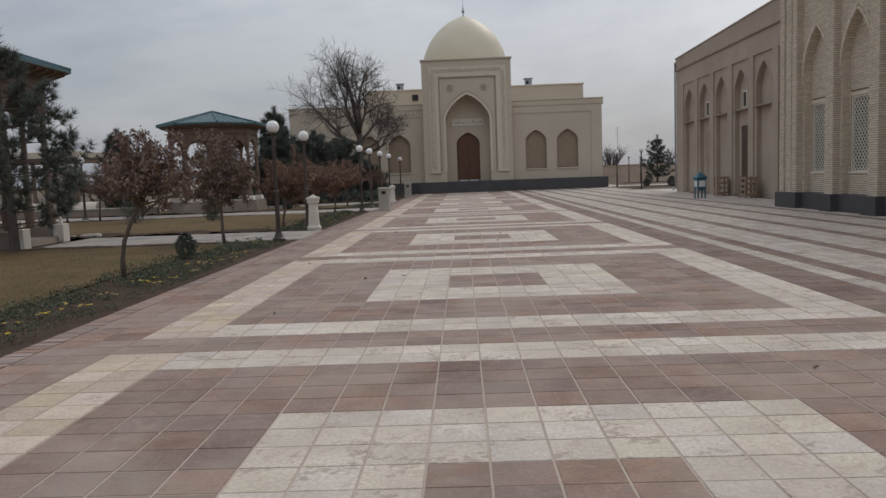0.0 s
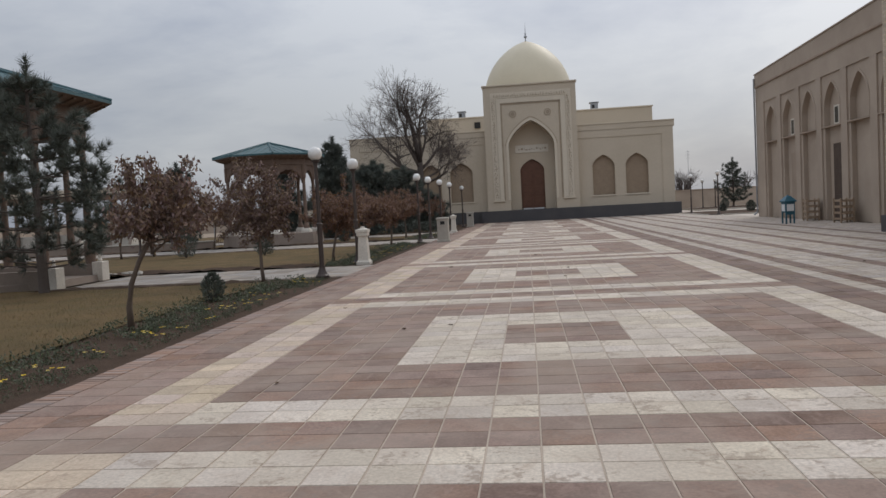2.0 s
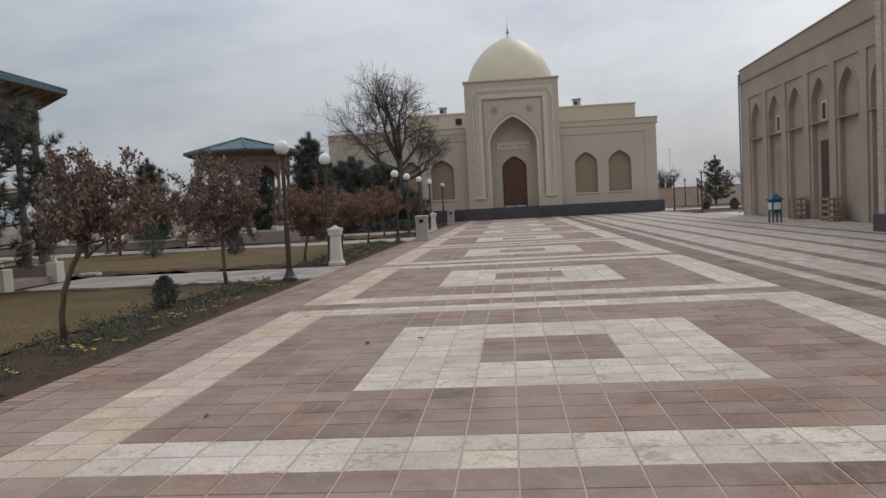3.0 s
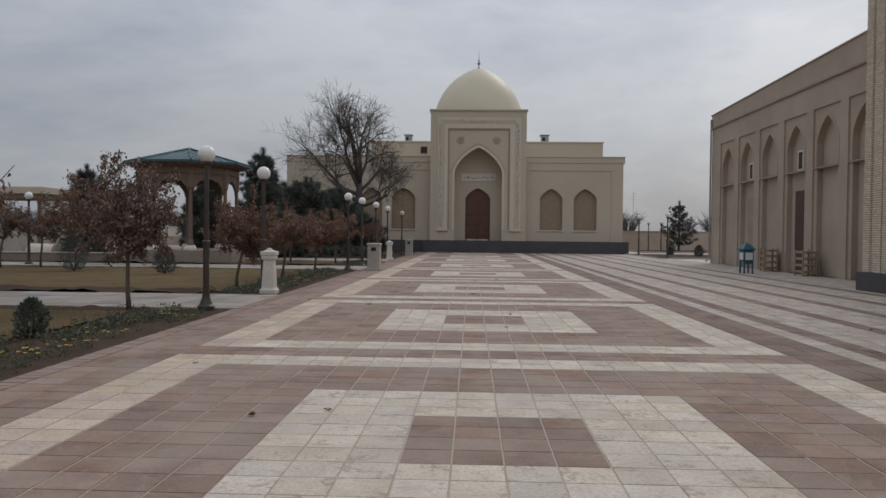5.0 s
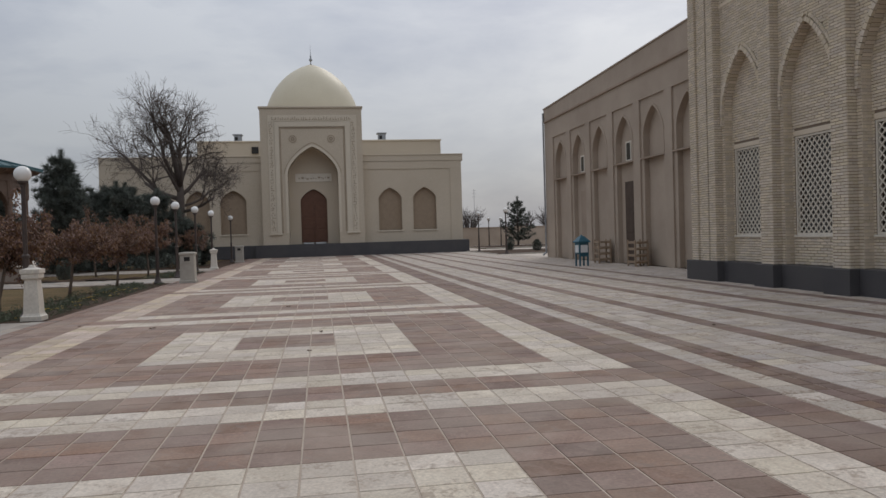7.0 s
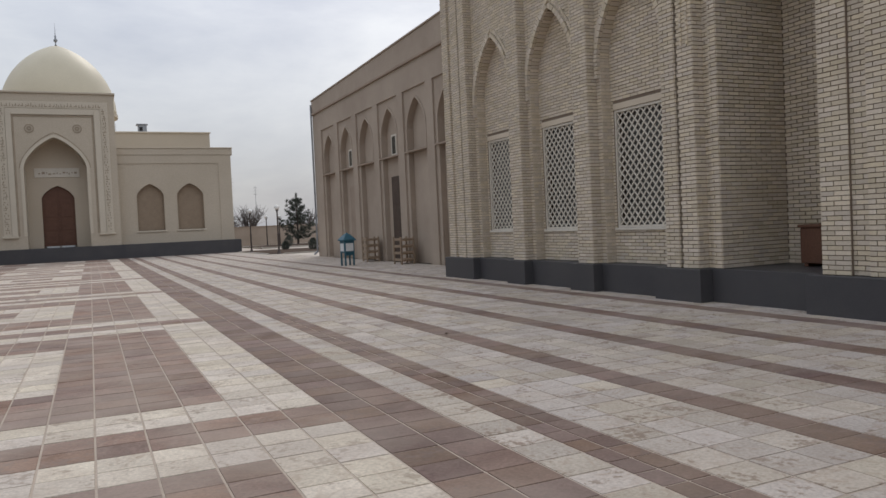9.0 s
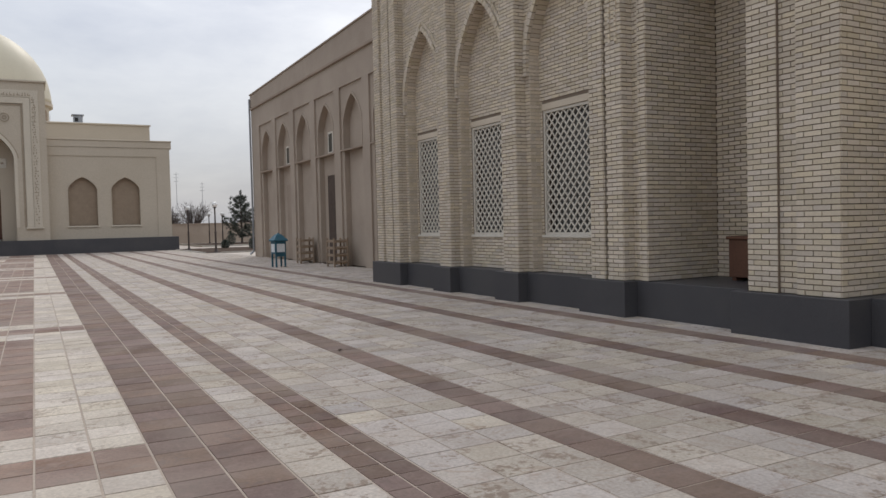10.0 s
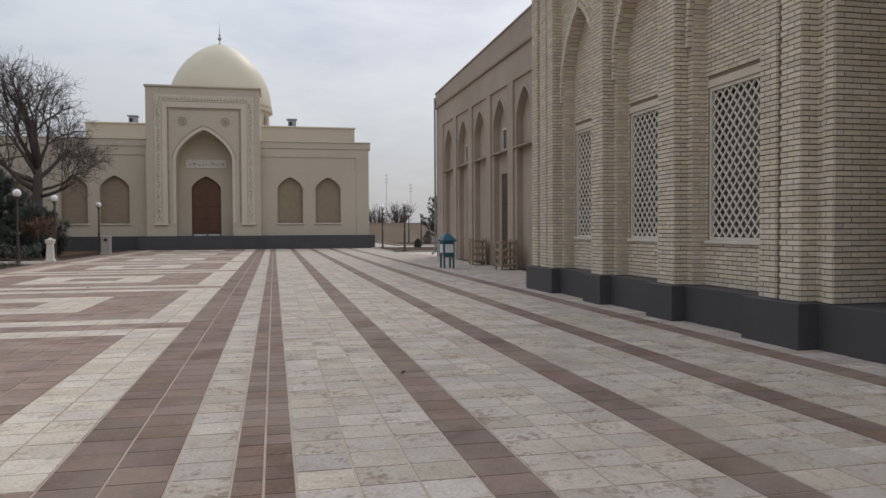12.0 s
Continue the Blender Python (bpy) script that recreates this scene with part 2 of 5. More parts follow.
M["soil"] = surface("dark_soil", (0.070, 0.047, 0.034), (0.105, 0.073, 0.052), rough=1, scale=2.5, grain=28, bump=0.8, bump_m=0.03, spec=0.08)
M["lawn"] = surface("dry_lawn", (0.160, 0.108, 0.056), (0.105, 0.084, 0.044), rough=1, scale=0.9, grain=45, bump=0.8, spread=0.3, bump_m=0.02, stain=0.5, spec=0.08)
M["bark"] = surface("grey_brown_bark", (0.14, 0.105, 0.08), (0.09, 0.068, 0.052), rough=0.95, scale=6, grain=50, bump=0.6, bump_m=0.01)
M["bark_dark"] = surface("dark_bark", (0.115, 0.092, 0.078), (0.085, 0.068, 0.058), rough=0.95, scale=5, grain=40, bump=0.6, bump_m=0.01)
M["leaf_red"] = surface("wine_brown_leaf", (0.225, 0.142, 0.108), (0.165, 0.118, 0.088), rough=0.7, scale=3, grain=20, vary="island", hue=0.03)
M["leaf_rust"] = surface("rust_leaf", (0.235, 0.132, 0.086), (0.18, 0.108, 0.075), rough=0.7, scale=3, grain=20, vary="island", hue=0.02)
M["needle"] = surface("pine_needle", (0.115, 0.13, 0.105), (0.12, 0.125, 0.10), rough=0.7, scale=2, grain=20, vary="island", hue=0.02)
M["needle_dark"] = surface("dark_conifer", (0.105, 0.12, 0.10), (0.115, 0.12, 0.095), rough=0.75, scale=1, grain=20, vary="island", hue=0.02)
M["green"] = surface("low_green_foliage", (0.10, 0.118, 0.07), (0.115, 0.115, 0.07), rough=0.7, scale=3, grain=20, vary="island", hue=0.03)
M["sage"] = surface("grey_green_sprigs", (0.12, 0.135, 0.105), (0.10, 0.11, 0.085), rough=0.7, scale=3, grain=20, vary="island", hue=0.02)
M["yellow"] = surface("yellow_petal", (0.62, 0.44, 0.03), (0.5, 0.33, 0.02), rough=0.6, vary="island")
M["straw"] = surface("dry_grass_blade", (0.20, 0.145, 0.075), (0.13, 0.115, 0.05), rough=0.9, scale=1.2, grain=20, vary="island", hue=0.03)
M["dead_leaf"] = surface("dry_brown_leaf", (0.12, 0.075, 0.045), rough=0.9, vary="object")
M["globe"] = surface("opal_globe", (0.80, 0.78, 0.74), (0.74, 0.72, 0.68), rough=0.25, spec=0.5, bump=0.0, spread=0.02)
M["forecourt"] = surface("pale_forecourt_paving", (0.54, 0.47, 0.40), (0.46, 0.40, 0.34), rough=0.9, scale=0.7, grain=8)
M["brown_wall"] = surface("brown_garden_wall", (0.27, 0.215, 0.175), (0.21, 0.168, 0.135), rough=0.9, scale=1.5, grain=40)
M["far_tree"] = surface("bare_far_twigs", (0.12, 0.10, 0.09), rough=1, scale=0.5)


# ---- mesh helpers ----
def mesh_of(name, bm, material):
    bmesh.ops.recalc_face_normals(bm, faces=bm.faces)
    me = bpy.data.meshes.new(name)
    bm.to_mesh(me)
    bm.free()
    me.materials.append(material)
    return me


def part(name, bm, material, parent=None, label="", smooth=False):
    me = mesh_of(name, bm, material)
    if smooth:
        me.polygons.foreach_set("use_smooth", [True] * len(me.polygons))
    ob = new(name, me)
    ob.parent = parent
    return tagged(ob, label)


def raw(name, verts, faces, material, parent=None, label="", smooth=False):
    me = bpy.data.meshes.new(name)
    me.from_pydata(verts, [], faces)
    me.materials.append(material)
    if smooth:
        me.polygons.foreach_set("use_smooth", [True] * len(me.polygons))
    ob = new(name, me)
    ob.parent = parent
    return tagged(ob, label)


def thing(name, label, category, at=(0, 0, 0), rz=0.0, group="", kind=""):
    ob = new(name)
    ob.empty_display_size = 0.2
    ob.matrix_basis = pose(*at, 0, 0, rz)
    return tagged(ob, label, category, group, kind)


def box(bm, x0, x1, y0, y1, z0, z1, bevel=0.0):
    vs = [bm.verts.new((x, y, z)) for x in (x0, x1) for y in (y0, y1) for z in (z0, z1)]
    fs = [bm.faces.new([vs[i] for i in q]) for q in ((0, 1, 3, 2), (4, 6, 7, 5), (0, 4, 5, 1), (2, 3, 7, 6), (0, 2, 6, 4), (1, 5, 7, 3))]
    if bevel:
        es = list({e for f in fs for e in f.edges})
        bmesh.ops.bevel(bm, geom=es, offset=bevel, segments=1, affect="EDGES")
    return bm


def one_box(x0, x1, y0, y1, z0, z1, bevel=0.0):
    return box(bmesh.new(), x0, x1, y0, y1, z0, z1, bevel)


def lathe(bm, profile, sides=24, cx=0.0, cy=0.0, power=0.0):
    rings = []
    for r, z in profile:
        rings.append([bm.verts.new((cx + r * math.cos(2 * math.pi * i / sides), cy + r * math.sin(2 * math.pi * i / sides), z)) for i in range(sides)])
    for a, b in zip(rings, rings[1:]):
        for i in range(sides):
            j = (i + 1) % sides
            bm.faces.new((a[i], a[j], b[j], b[i]))
    for ring in (rings[0], rings[-1]):
        bm.faces.new(ring)
    return bm


def square_lathe(bm, profile, cx=0.0, cy=0.0):
    rings = [[bm.verts.new((cx + sx * h, cy + sy * h, z)) for sx, sy in ((-1, -1), (1, -1), (1, 1), (-1, 1))] for h, z in profile]
    for a, b in zip(rings, rings[1:]):
        for i in range(4):
            j = (i + 1) % 4
            bm.faces.new((a[i], a[j], b[j], b[i]))
    bm.faces.new(rings[0])
    bm.faces.new(rings[-1])
    return bm


def tube(bm, points, radii, sides=6):
    rings = []
    up = Vector((0.13, 0.21, 0.97)).normalized()
    for i, p in enumerate(points):
        d = (points[min(i + 1, len(points) - 1)] - points[max(i - 1, 0)]).normalized()
        a = d.cross(up)
        if a.length < 0.05:
            a = d.cross(Vector((1, 0, 0)))
        a.normalize()
        b = d.cross(a)
        rings.append([bm.verts.new(p + (a * math.cos(2 * math.pi * k / sides) + b * math.sin(2 * math.pi * k / sides)) * radii[i]) for k in range(sides)])
    for r0, r1 in zip(rings, rings[1:]):
        for k in range(sides):
            j = (k + 1) % sides
            bm.faces.new((r0[k], r0[j], r1[j], r1[k]))
    bm.faces.new(rings[0])
    bm.faces.new(rings[-1])


def arch_line(a0, a1, zs, za, n=18, p=1.25, q=0.6):
    """Points (u, z) of a pointed arch from its left springing over the tip to the right one."""
    c, w = (a0 + a1) / 2, (a1 - a0) / 2
    pts = []
    for i in range(n + 1):
        s = math.cos(math.pi * i / n)
        k = abs(s)
        pts.append((c - w * s, zs + (za - zs) * max(0.0, 1 - k ** p) ** q))
    return pts


class Face:
    """A wall's own frame: u along it, z up, d outwards."""

    def __init__(self, origin, u, n):
        self.o, self.u, self.n = Vector(origin), Vector(u), Vector(n)

    def at(self, u, z, d=0.0):
        return self.o + self.u * u + self.n * d + Vector((0, 0, z))

    def slab(self, bm, u0, u1, z0, z1, d0, d1, bevel=0.0):
        ps = [self.at(u, z, d) for u in (u0, u1) for d in (d0, d1) for z in (z0, z1)]
        xs, ys, zs = [p.x for p in ps], [p.y for p in ps], [p.z for p in ps]
        return box(bm, min(xs), max(xs), min(ys), max(ys), min(zs), max(zs), bevel)

    def arched(self, bm, u0, u1, z0, z1, a0, a1, zb, zs, za, d0, d1, n=18):
        """A slab from d0 to d1 with one pointed opening through it."""
        top = [(a0, zb)] + arch_line(a0, a1, zs, za, n) + [(a1, zb)]
        outline = top[1:-1]
        quads = [((u0, z0), (a0, z0), (a0, z1), (u0, z1)), ((a1, z0), (u1, z0), (u1, z1), (a1, z1))]
        if zb > z0:
            quads.append(((a0, z0), (a1, z0), (a1, zb), (a0, zb)))
        for (ua, z_a), (ub, z_b) in zip(outline, outline[1:]):
            quads.append(((ua, z_a), (ub, z_b), (ub, z1), (ua, z1)))
        for q in quads:
            bm.faces.new([bm.verts.new(self.at(u, z, d1)) for u, z in q])
        for (ua, z_a), (ub, z_b) in zip(top, top[1:]):
            bm.faces.new([bm.verts.new(self.at(u, z, d)) for u, z, d in ((ua, z_a, d1), (ub, z_b, d1), (ub, z_b, d0), (ua, z_a, d0))])
        if zb > z0:
            bm.faces.new([bm.verts.new(self.at(u, zb, d)) for u, d in ((a0, d0), (a1, d0), (a1, d1), (a0, d1))])
        for ua, ub, za_, zb_ in ((u0, u0, z0, z1), (u1, u1, z0, z1), (u0, u1, z1, z1)):
            if za_ == zb_:
                c = [(ua, z1, d0), (ub, z1, d0), (ub, z1, d1), (ua, z1, d1)]
            else:
                c = [(ua, za_, d0), (ua, zb_, d0), (ua, zb_, d1), (ua, za_, d1)]
            bm.faces.new([bm.verts.new(self.at(*k)) for k in c])
        return bm

    def ribbon(self, bm, line, width, d0, d1):
        """A raised band that follows a line of (u, z) points on its outer side."""
        c = sum(p[0] for p in line) / len(line)
        outer = []
        for i, (u, z) in enumerate(line):
            a, b = line[max(i - 1, 0)], line[min(i + 1, len(line) - 1)]
            tu, tz = b[0] - a[0], b[1] - a[1]
            k = math.hypot(tu, tz) or 1
            outer.append((u - tz / k * width, z + tu / k * width))
        for (i0, i1), (o0, o1) in zip(zip(line, line[1:]), zip(outer, outer[1:])):
            v = [bm.verts.new(self.at(*p, d1)) for p in (i0, i1, o1, o0)]
            w = [bm.verts.new(self.at(*p, d0)) for p in (i0, i1, o1, o0)]
            bm.faces.new(v)
            bm.faces.new((v[0], v[1], w[1], w[0]))
            bm.faces.new((v[3], v[2], w[2], w[3]))
        return bm

    def filled_arch(self, bm, a0, a1, zb, zs, za, d, n=14):
        line = [(a0, zb)] + arch_line(a0, a1, zs, za, n) + [(a1, zb)]
        bm.faces.new([bm.verts.new(self.at(u, z, d)) for u, z in line])
        return bm


# ---- ground and pavement ----
def sheet(name, x0, x1, y0, y1, z, material, label, category="ground", step=0.0, rough=0.0):
    if step:
        nx, ny = max(1, int((x1 - x0) / step)), max(1, int((y1 - y0) / step))
    else:
        nx = ny = 1
    vs, fs = [], []
    for j in range(ny + 1):
        for i in range(nx + 1):
            x, y = x0 + (x1 - x0) * i / nx, y0 + (y1 - y0) * j / ny
            h = rough * noise.noise(Vector((x * 1.3, y * 1.3, 0.3))) + 0.5 * rough * noise.noise(Vector((x * 4, y * 4, 2)))
            vs.append((x, y, z + h))
    for j in range(ny):
        for i in range(nx):
            a = j * (nx + 1) + i
            fs.append((a, a + 1, a + nx + 2, a + nx + 1))
    return tagged(raw(name, vs, fs, material, smooth=bool(rough)), label, category, kind="structure")


sheet("ground", -2500, 2500, -2500, 2500, -0.09, M["earth"], "bare dry earth spreading to the flat horizon")

COL, ROW, X0, Y0 = 0.35, 0.3287, 0.5, 5.2          # tile pitch across and along, middle line, start of the pattern
FLOOR_Y0, FLOOR_Y1 = -3.0, 69.4
pavement = thing("pavement", "stone-tiled plaza in pale marble and mauve sandstone with dark joints", "pavement", kind="structure")
part("bed", one_box(-4.15, 14.0, FLOOR_Y0, FLOOR_Y1, -0.06, -0.005), M["grout"], pavement, "grey mortar bed showing in the joints")


def is_white(i, j):
    p = j % 24
    if p in (6, 7):
        return False
    if i < -11 or i > 10:
        return False
    if i in (-11, -10, 9, 10) or p in (4, 5, 8, 9):
        return True
    if -5 <= i <= 4 and p >= 14:
        return not (-2 <= i <= 1 and 17 <= p <= 20)
    return False


TILES = {"white": ([], []), "red": ([], []), "stained": ([], []), "darkred": ([], []), "cream": ([], [])}
NEAR = []


def add_tile(kind, xa, xb, ya, yb, near=False):
    g = 0.005
    if near:
        NEAR.append((kind, xa, xb, ya, yb))
        return
    vs, fs = TILES[kind]
    n = len(vs)
    h = random.uniform(-0.0018, 0.0012)
    for e, z in ((g, -0.012), (g + 0.003, h)):
        k = e + 0.001
        vs.extend(((xa + k, ya + e, z), (xb - k, ya + e, z), (xb - k, yb - e, z), (xa + k, yb - e, z)))
    fs.extend(((n + 4, n + 5, n + 6, n + 7), (n, n + 1, n + 5, n + 4), (n + 1, n + 2, n + 6, n + 5), (n + 2, n + 3, n + 7, n + 6), (n + 3, n, n + 4, n + 7)))


rows = range(int((FLOOR_Y0 - Y0) / ROW), int((FLOOR_Y1 - Y0) / ROW))
for j in rows:
    ya = Y0 + j * ROW
    for i in range(-11, 13):
        add_tile("darkred" if i > 10 else ("cream" if i < -9 else "white") if is_white(i, j) else "red", X0 + i * COL, X0 + (i + 1) * COL, ya, ya + ROW, near=(-7 <= i <= 5 and 2 <= j < 25))
    for xa, xb in ((-3.75, -3.35), (-4.15, -3.75)):
        add_tile("red", xa, xb, ya, ya + ROW)
    add_tile("stained", 5.05, 5.40, ya, ya + ROW)
# the double row of small setts
y = FLOOR_Y0
while y < FLOOR_Y1 - 0.3:
    add_tile("darkred", 5.40, 5.58, y, y + 0.245)
    add_tile("darkred", 5.58, 5.76, y, y + 0.245)
    y += 0.245
# pale bands between single red rows
STRIPES = (6.79, 8.20, 9.60, 11.00)
edges = [5.76]
for s in STRIPES:
    w = (s - edges[-1]) / 3
    for k in range(3):
        edges.append(edges[-1] + w)
    edges.append(s + 0.345)
for j in rows:
    ya = Y0 + j * ROW
    for a, b in zip(edges, edges[1:]):
        add_tile("darkred" if any(abs(a - s) < 0.01 for s in STRIPES) else "stained", a, b, ya, ya + ROW)
    x = edges[-1]
    while x < 13.95:
        b = min(x + 0.36, 14.0)
        if x < 11.95 or ya > 28.6:
            add_tile("stained", x, b, ya, ya + ROW)
        x = b
for kind, words in (("white", "pale marble tiles"), ("red", "mauve sandstone tiles"), ("stained", "stained grey marble tiles"), ("darkred", "dark mauve stone tiles"), ("cream", "cream sandstone tiles")):
    tagged(raw("tile_field", *TILES[kind], M[kind + "_island"], pavement, words), kind="stuff")

# ---- mausoleum at the end of the plaza ----
def mausoleum():
    t = thing("mausoleum", "sand-coloured domed mausoleum with a tall carved portal and black plinth", "building")
    t.matrix_basis = Matrix.Translation((0.14, 0, 0)) @ Matrix.Diagonal((1.012, 1, 1.0135, 1))
    PY, WY, TOP, WTOP, BASE = 69.5, 70.3, 11.7, 7.98, 1.0
    f = Face((0, PY, 0), (1, 0, 0), (0, -1, 0))
    w = Face((0, WY, 0), (1, 0, 0), (0, -1, 0))
    # portal slab with its deep arched niche
    bm = bmesh.new()
    f.arched(bm, -3.42, 4.52, BASE, TOP, -1.40, 2.53, BASE, 6.55, 8.68, -1.5, 0.0, 24)
    f.slab(bm, -3.42, -1.40, BASE, TOP, -2.5, -1.5)
    f.slab(bm, 2.53, 4.52, BASE, TOP, -2.5, -1.5)
    f.slab(bm, -1.40, 2.53, 8.7, TOP, -2.5, -1.5)
    part("portal", bm, M["stucco"], t)
    part("portal_back", one_box(-3.42, 4.52, PY + 2.5, PY + 3.2, BASE, TOP), M["stucco"], t)
    bm = bmesh.new()
    f.slab(bm, -3.52, 4.62, TOP, TOP + 0.14, -3.2, 0.1, 0.02)
    part("portal_coping", bm, M["stucco"], t)
    # niche back with the arched doorway
    bm = bmesh.new()
    f.arched(bm, -1.40, 2.53, BASE, 8.7, -0.50, 1.61, BASE, 4.48, 5.42, -1.9, -1.5, 16)
    part("niche_wall", bm, M["stucco"], t)
    # frame of the portal: carved band, plain fillet, inner moulding
    bands = part("border", bands_mesh(f, -2.82, 4.08, -2.34, 3.60, 1.92, 11.14, 10.68, 0.05), M["stucco_light"], t, "pale border round the portal")
    part("fillet", bands_mesh(f, -2.32, 3.58, -1.97, 3.17, 1.92, 10.64, 10.24, 0.10), M["stucco_light"], t, "pale plain fillet")
    part("inner_moulding", bands_mesh(f, -1.95, 3.13, -1.83, 3.01, 1.92, 10.20, 10.08, 0.03), M["carving"], t, "brown inner line")
    for a, b in ((-2.90, -1.93), (3.10, 4.16)):
        bm = bmesh.new()
        f.slab(bm, a, b, 1.78, 1.91, 0.0, 0.14, 0.02)
        part("border_foot", bm, M["stucco_light"], t)
    # carved strokes on the border, too small to read
    rnd = random.Random(5)
    bm = bmesh.new()
    def stroke(u, z, across, up):
        f.slab(bm, u, u + across, z, z + up, 0.05, 0.075)
    for side in (-2.76, 3.66):
        z = 2.1
        while z < 10.55:
            h = rnd.uniform(0.07, 0.17)
            kind_ = rnd.random()
            if kind_ < 0.4:
                stroke(side + rnd.uniform(0, 0.08), z, rnd.uniform(0.16, 0.28), 0.045)
                stroke(side + rnd.uniform(0.04, 0.24), z + 0.045, 0.045, h)
            elif kind_ < 0.75:
                stroke(side + rnd.uniform(0.02, 0.1), z, 0.05, h)
                stroke(side + rnd.uniform(0.18, 0.26), z + 0.02, 0.05, h)
            else:
                stroke(side + rnd.uniform(0.06, 0.18), z, 0.09, 0.08)
            z += h + rnd.uniform(0.05, 0.09)
    u = -2.5
    while u < 3.7:
        k = rnd.uniform(0.06, 0.2)
        z = 10.75 + rnd.uniform(0, 0.06)
        stroke(u, z, k, 0.05)
        stroke(u + rnd.uniform(0, k), z + 0.05, 0.045, rnd.uniform(0.08, 0.2))
        u += k + rnd.uniform(0.05, 0.12)
    tagged(part("border_carving", bm, M["carving"], bands, "brown carved strokes"), kind="stuff")
    # arch trim, rosettes, inscription panel
    bm = bmesh.new()
    line = [(-1.40, BASE + 0.9)] + arch_line(-1.40, 2.53, 6.55, 8.68, 26) + [(2.53, BASE + 0.9)]
    f.ribbon(bm, line, 0.20, 0.0, 0.05)
    part("arch_trim", bm, M["stucco_light"], t, "pale arch moulding")
    bm = bmesh.new()
    line = arch_line(-1.62, 2.75, 6.55, 8.97, 26)
    f.ribbon(bm, line, 0.06, 0.0, 0.03)
    part("arch_line", bm, M["carving"], t, "thin brown arch line")
    for u in (-0.92, 2.06):
        bm = bmesh.new()
        for r0, r1 in ((0.30, 0.24), (0.15, 0.05)):
            n = 20
            a = [bm.verts.new(f.at(u + r0 * math.cos(2 * math.pi * i / n), 9.28 + r0 * math.sin(2 * math.pi * i / n), 0.035)) for i in range(n)]
            b = [bm.verts.new(f.at(u + r1 * math.cos(2 * math.pi * i / n), 9.28 + r1 * math.sin(2 * math.pi * i / n), 0.035)) for i in range(n)]
            c = [bm.verts.new(f.at(u + r0 * math.cos(2 * math.pi * i / n), 9.28 + r0 * math.sin(2 * math.pi * i / n), 0.0)) for i in range(n)]
            for i in range(n):
                j = (i + 1) % n
                bm.faces.new((a[i], a[j], b[j], b[i]))
                bm.faces.new((a[i], a[j], c[j], c[i]))
        part("rosette", bm, M["carving"], t)
    bm = bmesh.new()
    f.slab(bm, -0.86, 2.04, 6.00, 6.66, -1.5, -1.44, 0.015)
    panel = part("inscription_panel", bm, M["lattice"], t, "pale inscription panel")
    bm = bmesh.new()
    u = -0.6
    while u < 1.7:
        k = rnd.uniform(0.05, 0.2)
        z = 6.22 + rnd.uniform(-0.04, 0.08)
        f.slab(bm, u, u + k, z, z + rnd.uniform(0.05, 0.16), -1.44, -1.425)
        u += k + rnd.uniform(0.05, 0.12)
    tagged(part("inscription", bm, M["carving"], panel, "small brown letters"), kind="stuff")
    # door
    bm = bmesh.new()
    f.filled_arch(bm, -0.50, 1.61, BASE + 0.12, 4.48, 5.40, -1.72)
    door = part("door", bm, M["wood_door"], t, "closed red-brown arched double door")
    for a, b in ((-0.42, 0.50), (0.61, 1.53)):
        for z0, z1 in ((1.3, 2.1), (2.25, 3.05), (3.2, 4.2)):
            bm = bmesh.new()
            f.slab(bm, a + 0.08, b - 0.08, z0, z1, -1.72, -1.69, 0.012)
            part("door_panel", bm, M["wood_door"], door)
    bm = bmesh.new()
    f.slab(bm, 0.53, 0.58, BASE + 0.12, 5.3, -1.72, -1.68)
    part("meeting_rail", bm, M["wood_door"], door)
    for a, b in ((-0.36, 0.48), (0.60, 1.46)):
        bm = bmesh.new()
        f.slab(bm, a, b, BASE, BASE + 0.11, -1.74, -1.60)
        part("threshold", bm, M["white"], door, "white threshold strip")
    # wings
    for side, u0, u1, wins in (("r", 4.52, 12.62, ((5.74, 7.62), (8.56, 10.46))), ("l", -15.6, -3.42, ((-6.70, -4.70), (-9.3, -7.5), (-12.4, -10.6)))):
        bm = bmesh.new()
        order = sorted(wins)
        cuts = [u0] + [(order[i][1] + order[i + 1][0]) / 2 for i in range(len(order) - 1)] + [u1]
        for k, (a, b) in enumerate(order):
            w.arched(bm, cuts[k], cuts[k + 1], BASE, WTOP, a, b, 1.92, 4.48, 5.38, -0.30, 0.0, 16)
        part("wing_wall", bm, M["stucco"], t)
        # raised outer border of the wing's panel
        bm = bmesh.new()
        a, b = (u0, u1 - 0.95) if side == "r" else (u0 + 0.95, u1)
        w.slab(bm, a, b, 6.88, 7.5, 0.0, 0.05)
        w.slab(bm, (b if side == "r" else u0), (u1 if side == "r" else a), BASE, 7.5, 0.0, 0.05)
        part("wing_border", bm, M["stucco"], t)
        bm = bmesh.new()
        w.slab(bm, u0, u1 + (0.12 if side == "r" else 0), WTOP - 0.46, WTOP, 0.0, 0.09)
        w.slab(bm, u0, u1 + (0.15 if side == "r" else 0), WTOP, WTOP + 0.09, -0.6, 0.14, 0.015)
        part("cornice", bm, M["stucco"], t)
